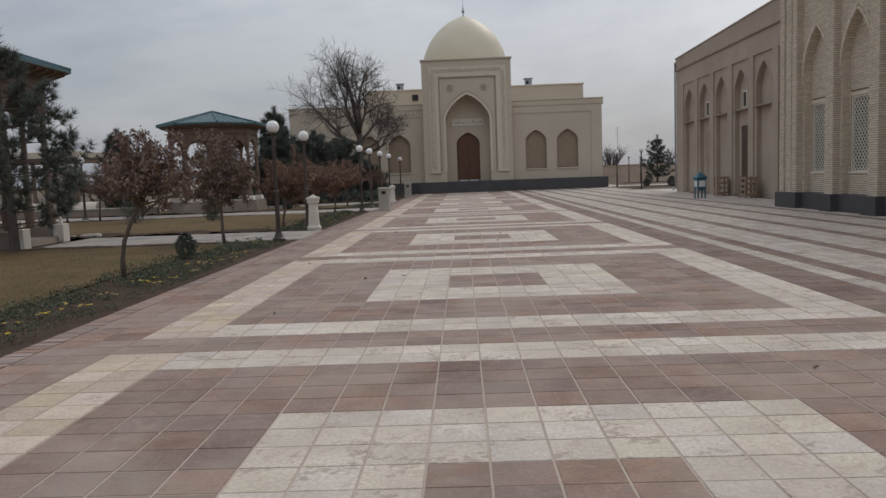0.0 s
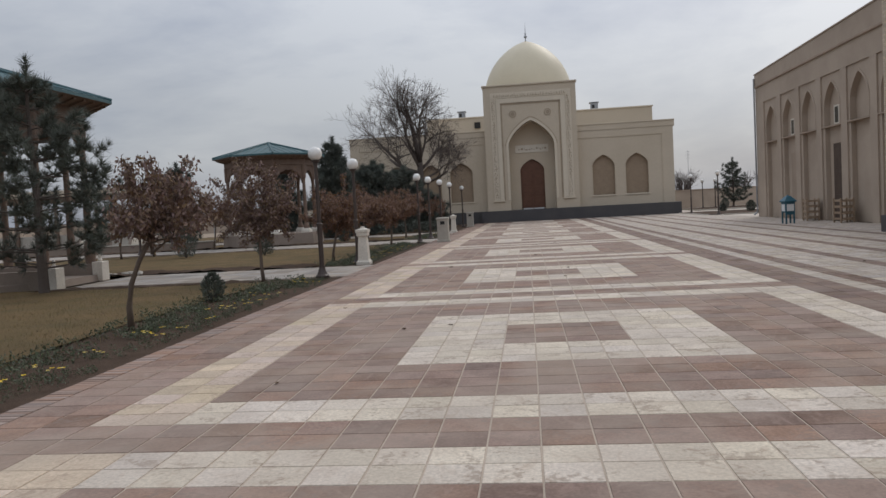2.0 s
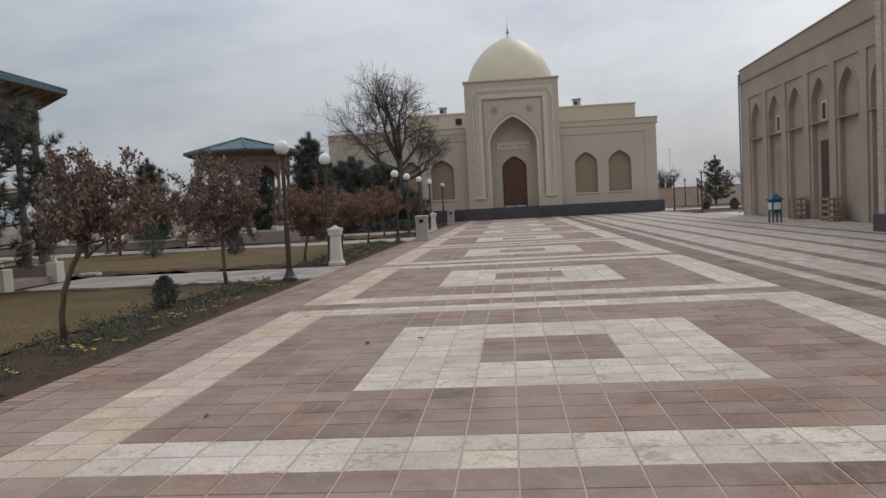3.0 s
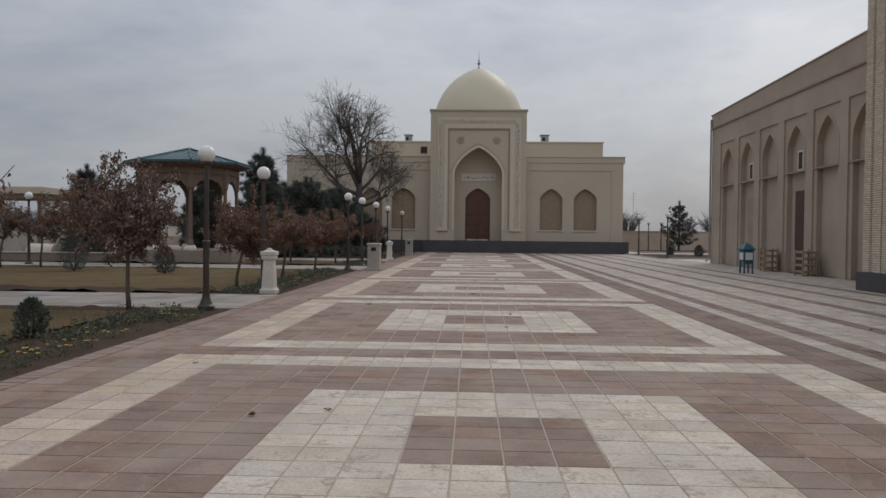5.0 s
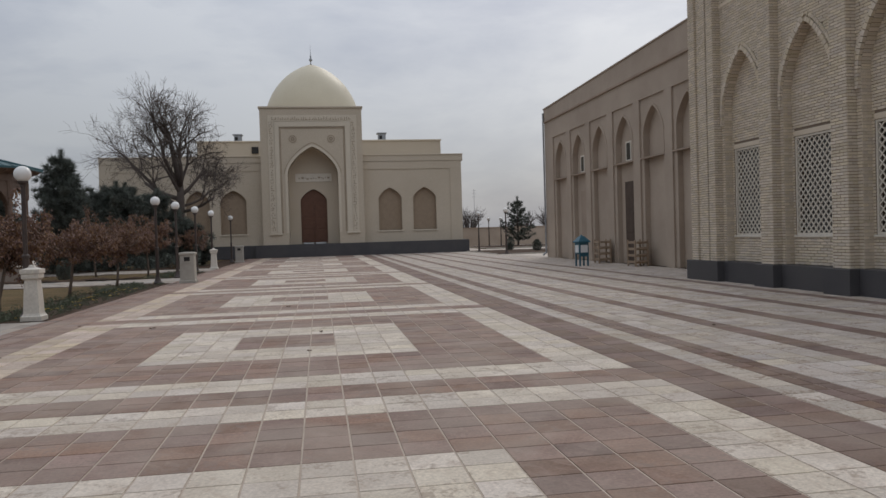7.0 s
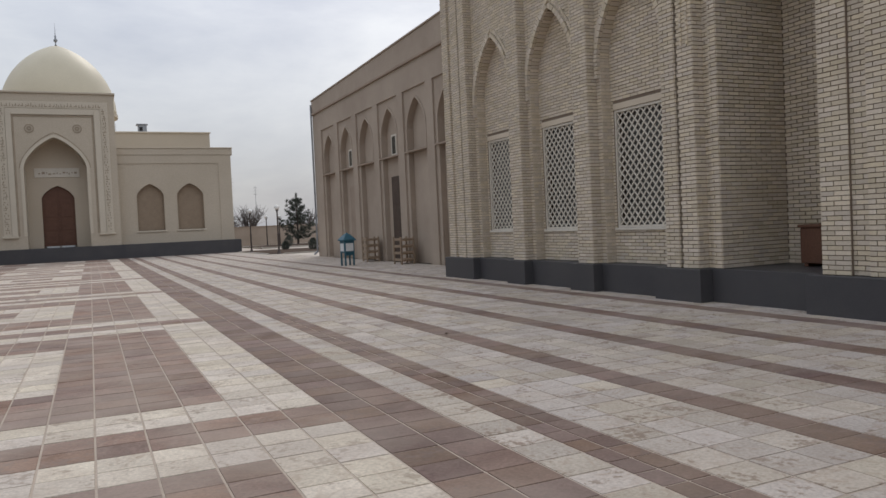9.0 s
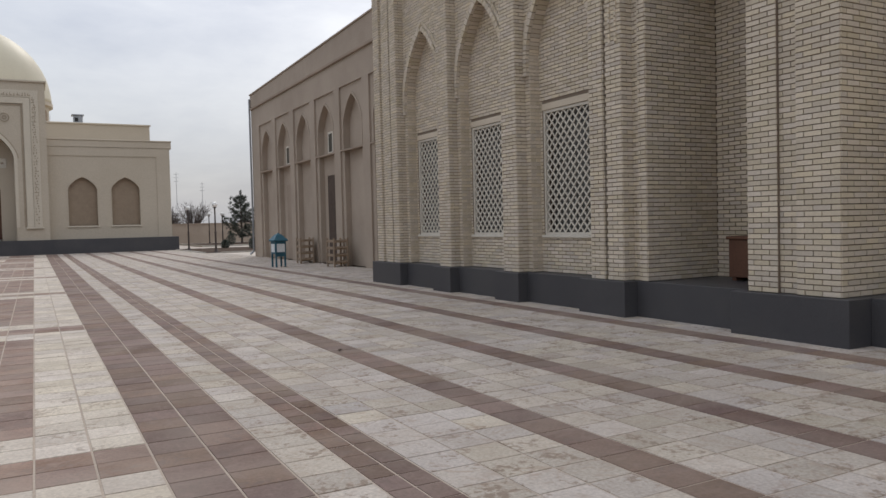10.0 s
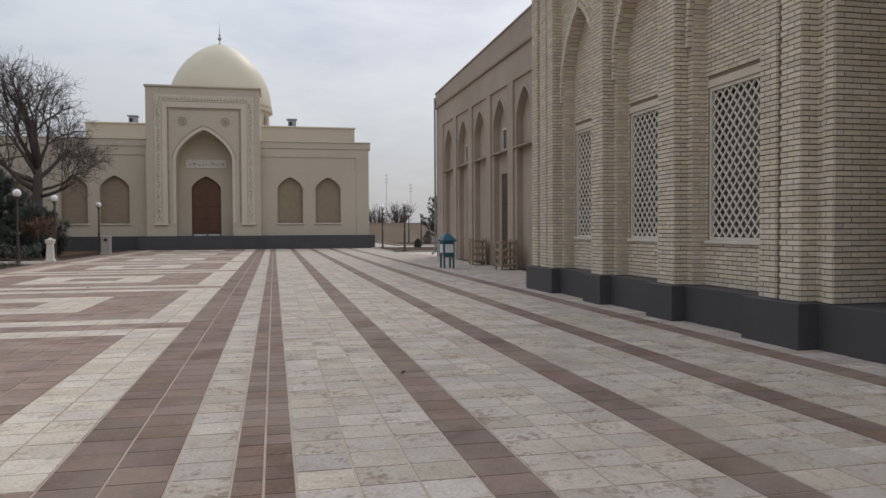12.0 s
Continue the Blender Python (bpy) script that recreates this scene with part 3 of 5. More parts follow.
        for a, b in order:
            bm = bmesh.new()
            w.filled_arch(bm, a, b, 1.92, 4.48, 5.38, -0.29)
            win = part("window", bm, M["screen"], t, "blind arched window with an umber screen")
            bm = bmesh.new()
            w.slab(bm, a - 0.1, b + 0.1, 1.82, 1.92, -0.28, 0.08, 0.01)
            part("sill", bm, M["stucco_light"], win, "pale sill")
            bm = bmesh.new()
            w.ribbon(bm, [(a, 1.92)] + arch_line(a, b, 4.48, 5.38, 16) + [(b, 1.92)], 0.07, 0.0, 0.02)
            part("window_frame", bm, M["stucco"], win)
    # body, side wall, roofs
    part("body", one_box(4.52, 12.62, WY + 0.3, 97, 0.2, WTOP - 0.1), M["stucco"], t)
    part("body", one_box(-15.6, -3.42, WY + 0.3, 97, 0.2, WTOP - 0.1), M["stucco"], t)
    part("body", one_box(-3.42, 4.52, PY + 3.2, 97, 0.2, WTOP - 0.1), M["stucco"], t)
    s = Face((12.62, 0, 0), (0, 1, 0), (1, 0, 0))
    for a in (72.2, 76.2, 80.2):
        bm = bmesh.new()
        s.filled_arch(bm, a, a + 1.75, 1.92, 4.48, 5.38, 0.02)
        part("window", bm, M["screen"], t, "blind arched window with an umber screen")
    bm = bmesh.new()
    s.slab(bm, WY - 0.05, 97, WTOP - 0.5, WTOP + 0.05, 0.0, 0.12)
    part("cornice", bm, M["stucco"], t)
    part("attic", one_box(-9.8, 12.6, 80.4, 96.5, WTOP - 0.2, 10.4), M["stucco"], t)
    part("attic_coping", one_box(-9.9, 12.7, 80.3, 96.6, 10.4, 10.52, 0.02), M["stucco_light"], t)
    bm = bmesh.new()
    box(bm, -4.95, -4.35, 80.25, 80.39, 9.35, 9.95)
    part("vent_window", bm, M["dark"], t, "small dark attic window")
    plinth_mat = M["plinth"]
    part("plinth", one_box(-4.0, 12.95, PY - 0.22, WY + 0.6, -0.02, BASE), plinth_mat, t, "black granite plinth")
    part("plinth_side", one_box(-15.8, -4.0, WY - 0.25, WY + 0.6, -0.02, BASE), plinth_mat, t, "black granite plinth")
    part("plinth_end", one_box(12.5, 12.95, WY + 0.6, 97, -0.02, BASE), plinth_mat, t, "black granite plinth")
    # drum and pointed dome
    cx, cy, R = 0.62, 87.4, 4.75
    bm = bmesh.new()
    lathe(bm, [(R - 0.25, 9.8), (R - 0.25, 12.5), (R + 0.08, 12.55), (R + 0.08, 12.85), (R - 0.1, 12.9)], 56, cx, cy)
    drum = part("drum", bm, M["stucco"], t)
    for i in range(16):
        a = 2 * math.pi * i / 16
        bm = bmesh.new()
        fr = Face((cx + (R - 0.22) * math.cos(a), cy + (R - 0.22) * math.sin(a), 0), (-math.sin(a), math.cos(a), 0), (math.cos(a), math.sin(a), 0))
        fr.filled_arch(bm, -0.35, 0.35, 10.9, 11.8, 12.2, 0.03, 8)
        part("drum_window", bm, M["screen"], drum)
    H = 6.2
    rho = (R * R + H * H) / (2 * R)
    prof = []
    for i in range(31):
        z = H * math.sin(i / 30 * math.pi / 2)
        prof.append((max(math.sqrt(rho * rho - z * z) - (rho - R), 0.03), 12.88 + z))
    bm = bmesh.new()
    lathe(bm, prof, 64, cx, cy)
    dome = part("dome", bm, M["dome"], t, "smooth cream-gold pointed dome", smooth=True)
    bm = bmesh.new()
    lathe(bm, [(r_, z_ + 0.14) for r_, z_ in ((0.14, 18.85), (0.05, 19.05), (0.05, 19.2), (0.17, 19.35), (0.17, 19.45), (0.05, 19.6), (0.10, 19.72), (0.04, 19.85), (0.02, 20.3), (0.008, 20.95))], 12, cx, cy)
    part("finial", bm, M["steel"], dome, "thin metal finial", smooth=True)
    return t


def bands_mesh(f, o0, o1, i0, i1, zb, zo, zi, d):
    """A border of two uprights and a lintel."""
    bm = bmesh.new()
    f.slab(bm, o0, i0, zb, zo, 0.0, d, 0.01)
    f.slab(bm, i1, o1, zb, zo, 0.0, d, 0.01)
    f.slab(bm, i0, i1, zi, zo, 0.0, d, 0.01)
    return bm


mausoleum()
for x, y, z, s in ((-6.2, 82, 10.65, 0.9), (7.4, 82, 10.65, 0.95)):
    vent = thing("roof_vent", "small grey metal ventilation cowl on the flat roof", "vent", (x, y, z))
    part("housing", one_box(-0.4 * s, 0.35 * s, -0.4, 0.4, 0, 0.8 * s, 0.02), M["steel"], vent)
    part("hood", one_box(-0.55 * s, 0.45 * s, -0.5, 0.5, 0.8 * s, 0.9 * s, 0.02), M["steel"], vent)
    part("grille", one_box(-0.30 * s, -0.02 * s, -0.42, -0.4, 0.25 * s, 0.6 * s), M["dark"], vent, "dark grille")


# ---- clay-plastered building ----
def clay_building():
    t = thing("clay_building", "long clay-plastered building with a row of blind pointed arches", "building")
    t.matrix_basis = Matrix.Diagonal((1, 1, 0.993, 1))
    X = 14.0
    f = Face((X, 0, 0), (0, 1, 0), (-1, 0, 0))
    y_end, pitch = 50.1, 2.87
    centres = [47.48 - pitch * k for k in range(7)]
    part("core", one_box(X + 0.62, X + 14, 28.4, y_end, -0.05, 8.6), M["tan"], t)
    edges_ = [y_end] + [c - pitch / 2 for c in centres]
    for k, c in enumerate(centres):
        hi = edges_[k]
        lo = c - pitch / 2
        hw = 1.12
        bm = bmesh.new()
        # outer skin: tall rectangular panel recessed 7 cm
        f.slab(bm, c + hw, hi, 0, 7.72, -0.62, 0.0)
        part("pier", bm, M["tan"], t)
        bm = bmesh.new()
        f.slab(bm, lo, c - hw, 0, 7.72, -0.62, 0.0)
        part("pier", bm, M["tan"], t)
        bm = bmesh.new()
        f.slab(bm, c - hw, c + hw, 6.74, 7.72, -0.62, 0.0)
        part("frieze", bm, M["tan"], t)
        bm = bmesh.new()
        f.arched(bm, c - hw, c + hw, 4.36, 6.74, c - 0.90, c + 0.86, 4.36, 5.25, 6.36, -0.60, -0.07, 16)
        part("arch_panel", bm, M["tan"], t)
        for a_, b_, d_ in ((c + 0.86, c + hw, -0.07), (c - hw, c - 0.90, -0.07), (c - 0.90, c + 0.86, -0.28)):
            bm = bmesh.new()
            f.slab(bm, a_, b_, 0, 4.36, -0.60, d_)
            part("lower_panel", bm, M["tan"], t)
        bm = bmesh.new()
        f.ribbon(bm, [(c - 0.90, 4.4)] + arch_line(c - 0.90, c + 0.86, 5.25, 6.36, 16) + [(c + 0.86, 4.4)], 0.09, -0.07, -0.035)
        part("arch_moulding", bm, M["tan"], t)
        bm = bmesh.new()
        f.slab(bm, c - hw, c + hw, 4.325, 4.385, -0.29, 0.0)
        part("ledge", bm, M["tan_dark"], t, "thin brown ledge")
        bm = bmesh.new()
        f.slab(bm, c - 0.90, c + 0.86, 4.36, 6.4, -0.62, -0.30)
        part("niche_back", bm, M["tan"], t)
        if k in (1, 3):
            bm = bmesh.new()
            f.slab(bm, c - 0.30, c + 0.26, 4.42, 5.30, -0.32, -0.25)
            win = part("window", bm, M["lattice"], t, "small window in a pale frame")
            bm = bmesh.new()
            f.slab(bm, c - 0.21, c + 0.17, 4.50, 5.22, -0.26, -0.245)
            part("pane", bm, M["glass_dark"], win, "dark pane")
            bm = bmesh.new()
            if k == 3:
                f.slab(bm, c - 0.52, c + 0.44, 0.0, 3.56, -0.30, -0.26)
                door = part("door", bm, M["umber_door"], t, "narrow dark brown wooden door")
                for a in (0.3, 1.35, 2.4):
                    bm = bmesh.new()
                    f.slab(bm, c - 0.42, c + 0.34, a, a + 0.9, -0.265, -0.245, 0.01)
                    part("door_panel", bm, M["umber_door"], door)
            else:
                f.slab(bm, c - 0.45, c + 0.35, 0.0, 3.5, -0.30, -0.265)
                part("blocked_doorway", bm, M["tan_dark"], t, "blocked doorway")
    # parapet, cornice and coping
    bm = bmesh.new()
    f.slab(bm, edges_[-1] - 1.0, y_end, 7.72, 7.84, -0.62, 0.09, 0.02)
    part("cornice", bm, M["tan_dark"], t)
    bm = bmesh.new()
    f.slab(bm, edges_[-1] - 1.0, y_end, 7.84, 8.50, -0.62, 0.03)
    for v in bm.verts:
        if v.co.z > 8.4:
            v.co.z += 0.30 * (y_end - v.co.y) / 18
    part("parapet", bm, M["tan"], t)
    bm = bmesh.new()
    f.slab(bm, edges_[-1] - 1.0, y_end + 0.05, 8.50, 8.57, -0.7, 0.07, 0.01)
    for v in bm.verts:
        v.co.z += 0.30 * (y_end - v.co.y) / 18
    part("coping", bm, M["tan_dark"], t)
    bm = bmesh.new()
    tube(bm, [Vector((X - 0.1, y_end - 0.1, z)) for z in (0.25, 3, 6, 8.3)], [0.05] * 4, 8)
    tube(bm, [Vector((X - 0.1, y_end - 0.1, 0.28)), Vector((X - 0.3, y_end - 0.1, 0.12))], [0.05, 0.05], 8)
    part("downpipe", bm, M["steel"], t, "grey downpipe at the corner")
    # low dome of the hall behind
    bm = bmesh.new()
    lathe(bm, [(4.2 * math.cos(a), 8.4 + 3.3 * math.sin(a)) for a in [i * math.pi / 2 / 12 for i in range(12)]] + [(0.1, 11.7)], 40, 22.0, 34.0)
    part("rear_dome", bm, M["stucco"], t, smooth=True)


clay_building()


# ---- brick building ----
COURSE, BRICK, BASE_Z = 0.0665, 0.228, 0.55
BR = ([], [])
BR_NEAR = []


def lay(face, u0, u1, z0, z1, d, keep=None, near=None, phase=0.0):
    """Bricks in running bond over a stretch of wall."""
    k0, k1 = int(math.ceil((z0 - BASE_Z) / COURSE - 0.01)), int((z1 - BASE_Z) / COURSE + 0.01)
    vs, fs = BR
    for k in range(k0, k1):
        za, zb = BASE_Z + k * COURSE + 0.006, BASE_Z + (k + 1) * COURSE - 0.006
        u = u0 - (BRICK / 2 if k % 2 else 0) - phase
        while u < u1:
            a, b = max(u, u0), min(u + BRICK, u1)
            u += BRICK
            if b - a < 0.04:
                continue
            a2, b2 = a + (0.006 if a > u0 else 0), b - (0.006 if b < u1 else 0)
            if keep and not (keep(a, (za + zb) / 2) and keep(b, (za + zb) / 2)):
                continue
            jit = random.uniform(-0.002, 0.004)
            if near and near(a, za):
                BR_NEAR.append((face, a2, b2, za, zb, d + 0.013 + jit))
                continue
            n = len(vs)
            for dd, e in ((d - 0.002, 0.0), (d + 0.013 + jit, 0.0012)):
                for uu, zz in ((a2 + e, za + e), (b2 - e, za + e), (b2 - e, zb - e), (a2 + e, zb - e)):
                    vs.append(tuple(face.at(uu, zz, dd)))
            fs.extend(((n + 4, n + 5, n + 6, n + 7), (n, n + 1, n + 5, n + 4), (n + 1, n + 2, n + 6, n + 5), (n + 2, n + 3, n + 7, n + 6), (n + 3, n, n + 4, n + 7)))


def voussoirs(name, t, g, a0, a1, zs, za, w0, w1, d, out, words):
    """A ring of short bricks with open joints along a pointed arch, standing on its two legs."""
    line = [(a0, 4.20)] + arch_line(a0, a1, zs, za, 60) + [(a1, 4.20)]
    cuts = []
    for (ua, z_a), (ub, z_b) in zip(line, line[1:]):
        n = max(1, round(math.hypot(ub - ua, z_b - z_a) / 0.078))
        cuts += [(ua + (ub - ua) * i / n, z_a + (z_b - z_a) * i / n) for i in range(n)]
    cuts.append(line[-1])
    steps = [cuts[0]]
    for c in cuts[1:]:
        if math.hypot(c[0] - steps[-1][0], c[1] - steps[-1][1]) > 0.07:
            steps.append(c)
    vs, fs = [], []
    for (ua, z_a), (ub, z_b) in zip(steps, steps[1:]):
        L_ = math.hypot(ub - ua, z_b - z_a)
        tu, tz = (ub - ua) / L_, (z_b - z_a) / L_
        nu, nz = -tz, tu
        e = 0.008
        k, j = len(vs), random.uniform(-0.004, 0.004)
        for dd in (d - 0.002, d + out + j):
            for s_, w_ in ((e, w0), (L_ - e, w0), (L_ - e, w1), (e, w1)):
                vs.append(tuple(g.at(ua + tu * s_ + nu * w_, z_a + tz * s_ + nz * w_, dd)))
        fs.extend(((k + 4, k + 5, k + 6, k + 7), (k, k + 1, k + 5, k + 4), (k + 1, k + 2, k + 6, k + 5), (k + 2, k + 3, k + 7, k + 6), (k + 3, k, k + 4, k + 7)))
    tagged(raw(name, vs, fs, M["brick"], t, words), kind="stuff")


def brick_building():
    t = thing("brick_building", "buff brick building with arched window bays on a black granite plinth", "building", (-0.11, 0.14, 0))
    H = 10.6
    XW, XM, XP = 12.28, 12.05, 11.83             # window plane, arch plane, pilaster plane
    g = Face((0, 0, 0), (0, 1, 0), (-1, 0, 0))    # d = -x

    def block(name, u0, u1, x0, x1, z0=BASE_Z, z1=H, bricks=True, sides=(True, True), near=None, mat="mortar"):
        part(name, one_box(x0, x1, u0, u1, z0, z1), M[mat], t)
        if bricks:
            lay(g, u0, u1, z0, z1, -x0, near=near)
            if sides[0]:
                lay(Face((0, u0, 0), (1, 0, 0), (0, -1, 0)), x0, x1, z0, z1, 0.0, phase=0.13)
    bays = (25.93, 23.31, 20.69)
    half = 0.92
    part("core", one_box(12.9, 26, 18.75, 28.1, -0.05, H), M["mortar"], t)
    # arch plane, bay by bay, with the recessed window wall behind
    lows = (24.62, 22.0, 19.4)
    highs = (27.2, 24.62, 22.0)
    for c, lo, hi in zip(bays, lows, highs):
        a0, a1, zs, za = c - half, c + half, 4.6, 6.05
        bm = bmesh.new()
        g.arched(bm, lo, hi, BASE_Z, H, a0, a1, BASE_Z, zs, za, -XW, -XM, 22)
        part("bay_wall", bm, M["mortar"], t)
        line = arch_line(a0, a1, zs, za, 40)

        def outside(u, z, line=line, a0=a0, a1=a1, zs=zs):
            if u <= a0 + 0.001 or u >= a1 - 0.001:
                return True
            if z < zs:
                return False
            for (ua, z_a), (ub, z_b) in zip(line, line[1:]):
                if ua <= u <= ub:
                    return z > max(z_a, z_b)
            return True
        lay(g, lo, a0, BASE_Z, H, -XM)
        lay(g, a1, hi, BASE_Z, H, -XM)
        lay(g, a0, a1, zs, H, -XM, keep=outside)
        # reveal of the niche on its far side
        lay(Face((0, a1, 0), (1, 0, 0), (0, -1, 0)), XM, XW, BASE_Z, zs, 0.0)
        # window wall with a real opening
        w0, w1, wz0, wz1 = c - 0.84, c + 0.84, 1.24, 3.56
        bm = bmesh.new()
        g.slab(bm, a0, w0, BASE_Z, za + 0.1, -XW - 0.25, -XW)
        g.slab(bm, w1, a1, BASE_Z, za + 0.1, -XW - 0.25, -XW)
        g.slab(bm, w0, w1, BASE_Z, wz0, -XW - 0.25, -XW)
        g.slab(bm, w0, w1, wz1, za + 0.1, -XW - 0.25, -XW)
        part("window_wall", bm, M["mortar"], t)
        lay(g, a0, w0, BASE_Z, za, -XW)
        lay(g, w1, a1, BASE_Z, za, -XW)
        lay(g, w0, w1, BASE_Z, wz0 - 0.02, -XW)
        lay(g, w0, w1, wz1 + 0.13, za, -XW)
        bm = bmesh.new()
        g.slab(bm, w0 - 0.02, w1 + 0.02, wz1 + 0.004, wz1 + 0.125, -XW - 0.02, -XW + 0.008, 0.004)
        part("lintel", bm, M["brick"], t, "smooth brick-coloured lintel")
        # window: frame, sill, lattice, glass
        bm = bmesh.new()
        for s in ((w0, w0 + 0.05, wz0, wz1), (w1 - 0.05, w1, wz0, wz1), (w0 + 0.05, w1 - 0.05, wz0, wz0 + 0.05), (w0 + 0.05, w1 - 0.05, wz1 - 0.05, wz1)):
            g.slab(bm, *s, -XW - 0.10, -XW - 0.015)
        win = part("window", bm, M["lattice"], t, "window behind a pale diamond lattice")
        bm = bmesh.new()
        g.slab(bm, w0 - 0.04, w1 + 0.04, wz0 - 0.05, wz0, -XW - 0.2, -XW + 0.05, 0.008)
        part("sill", bm, M["lattice"], win, "pale sill")
        bm = bmesh.new()
        g.slab(bm, w0, w1, wz0, wz1, -XW - 0.24, -XW - 0.22)
        part("pane", bm, M["glass_reflection"], win, "glass with a grey reflection in its colour")
        lat = bmesh.new()
        W, Hh = w1 - w0 - 0.1, wz1 - wz0 - 0.1
        pu, pz = W / 9.0, Hh / 12.0
        slope = pz / pu
        for sgn in (1, -1):
            for k in range(-12, 24):
                # line z = sgn*slope*(u) + c clipped to the opening
                c0 = k * pz
                lo_, hi_ = 0.0, Hh
                u_at = lambda z: (z - c0) / (sgn * slope)
                us = sorted((u_at(lo_), u_at(hi_)))
                ua, ub = max(0.0, us[0]), min(W, us[1])
                if ub - ua < 0.02:
                    continue
                nu, nz = -sgn * slope, 1.0
                kk = math.hypot(nu, nz)
                nu, nz = nu / kk * 0.014, nz / kk * 0.014
                q = [(ua, sgn * slope * ua + c0), (ub, sgn * slope * ub + c0)]
                d_ = -XW - 0.035 - (0.006 if sgn > 0 else 0)
                A = [lat.verts.new(g.at(w0 + 0.05 + u_ + s_ * nu, wz0 + 0.05 + z_ + s_ * nz, dd)) for dd in (d_, d_ - 0.02) for (u_, z_), s_ in ((q[0], -1), (q[1], -1), (q[1], 1), (q[0], 1))]
                lat.faces.new(A[:4])
                for i in range(4):
                    j = (i + 1) % 4
                    lat.faces.new((A[i], A[j], A[j + 4], A[i + 4]))
        part("lattice", lat, M["lattice"], win, "pale diamond lattice")
        sv, sf = [], []
        lining = [(a0 + 0.004, BASE_Z)] + [(a0 + 0.004, BASE_Z + COURSE * q_) for q_ in range(1, 61)] + [(u_ * 0.995 + c * 0.005, z_ - 0.004) for u_, z_ in arch_line(a0, a1, zs, za, 44)] + [(a1 - 0.004, zs - COURSE * q_) for q_ in range(1, 61)]
        for (ua, z_a), (ub, z_b) in zip(lining, lining[1:]):
            k_ = len(sv)
            e_ = 0.06
            for u_, z_, dd in ((ua + (ub - ua) * e_, z_a + (z_b - z_a) * e_, -XM), (ub - (ub - ua) * e_, z_b - (z_b - z_a) * e_, -XM), (ub - (ub - ua) * e_, z_b - (z_b - z_a) * e_, -XW), (ua + (ub - ua) * e_, z_a + (z_b - z_a) * e_, -XW)):
                sv.append(tuple(g.at(u_, z_, dd)))
            sf.append((k_, k_ + 1, k_ + 2, k_ + 3))
        tagged(raw("arch_lining", sv, sf, M["brick"], t, "brick lining of the arch"), kind="stuff")
        # corbelled orders of the arch, laid in short bricks
        voussoirs("arch_ring", t, g, a0, a1, zs, za, 0.0, 0.10, -XM, 0.075, "projecting brick arch ring")
        voussoirs("arch_beading", t, g, a0 - 0.13, a1 + 0.13, zs, za + 0.15, 0.0, 0.07, -XM, 0.045, "beaded brick edging")
        # rectangular label frame over the arch
        bm = bmesh.new()
        g.slab(bm, a0 - 0.34, a0 - 0.26, 4.3, 7.4, -XM, -XM + 0.03)
        g.slab(bm, a0 - 0.34, a1 + 0.34, 7.4, 7.48, -XM, -XM + 0.03)
        g.slab(bm, a1 + 0.26, a1 + 0.34, 4.3, 7.4, -XM, -XM + 0.03)
        part("label_frame", bm, M["brick"], t)
    # pilasters, in threes at both ends
    block("pilaster", 24.37, 24.87, XP, XM)
    block("pilaster", 21.75, 22.25, XP, XM)
    for u0, u1 in ((19.30, 19.62), (18.86, 19.22), (27.00, 27.32), (27.40, 27.76), (28.00, 28.35)):
        block("pilaster", u0, u1, XP, XM + 0.4)
    for u0, u1, back in ((19.22, 19.30, 0.14), (27.32, 27.40, 0.14), (27.76, 28.00, 0.06)):
        part("groove", one_box(XP + back, XM + 0.4, u0, u1, BASE_Z, H), M["mortar"], t)
        lay(g, u0, u1, BASE_Z, H, -XP - back)
    # set-back corner, return wall of the porch, and its back
    block("corner", 18.52, 18.68, XM - 0.05, XM + 0.4, sides=(False, False))
    part("corner_face", one_box(XM, XM + 0.4, 18.68, 18.86, BASE_Z, H), M["mortar"], t)
    lay(g, 18.68, 18.86, BASE_Z, H, -XM)
    ret = Face((0, 18.52, 0), (1, 0, 0), (0, -1, 0))
    part("return_wall", one_box(XM + 0.4, 13.5, 18.52, 18.86, BASE_Z, H), M["mortar"], t)
    lay(ret, XM - 0.05, 13.5, BASE_Z, H, 0.0)
    block("porch_back", 12.0, 18.52, 13.5, 13.9, sides=(False, False))
    # piers of the porch and its arch
    def near(u, z):
        return 15.2 < u < 16.6 and 0.8 < z < 3.0
    part("pier", one_box(XP + 0.055, 12.66, 15.26, 16.53, BASE_Z, H), M["mortar"], t)
    part("pier_band", one_box(XP, XP + 0.055, 16.10, 16.53, BASE_Z, H), M["mortar"], t)
    lay(g, 16.10, 16.53, BASE_Z, H, -XP, near=near)
    lay(g, 15.82, 16.10, BASE_Z, H, -XP - 0.055, near=near)
    part("pier_front", one_box(XP - 0.015, XP + 0.055, 15.26, 15.82, BASE_Z, H), M["mortar"], t)
    lay(g, 15.26, 15.82, BASE_Z, H, -XP + 0.015, near=near)
    lay(Face((0, 15.26, 0), (1, 0, 0), (0, -1, 0)), XP - 0.015, 12.66, BASE_Z, H, 0.0, phase=0.13)
    lay(Face((0, 16.53, 0), (1, 0, 0), (0, 1, 0)), XP, 12.66, BASE_Z, H, 0.0)
    pa0, pa1, pzs, pza = 16.61, 18.516, 5.0, 6.6
    bm = bmesh.new()
    g.arched(bm, 16.53, 18.52, 4.35, H, pa0, pa1, 4.35, pzs, pza, -12.33, -XM, 20)
    part("porch_arch", bm, M["mortar"], t, "pointed brick porch arch")
    pl = arch_line(pa0, pa1, pzs, pza, 40)

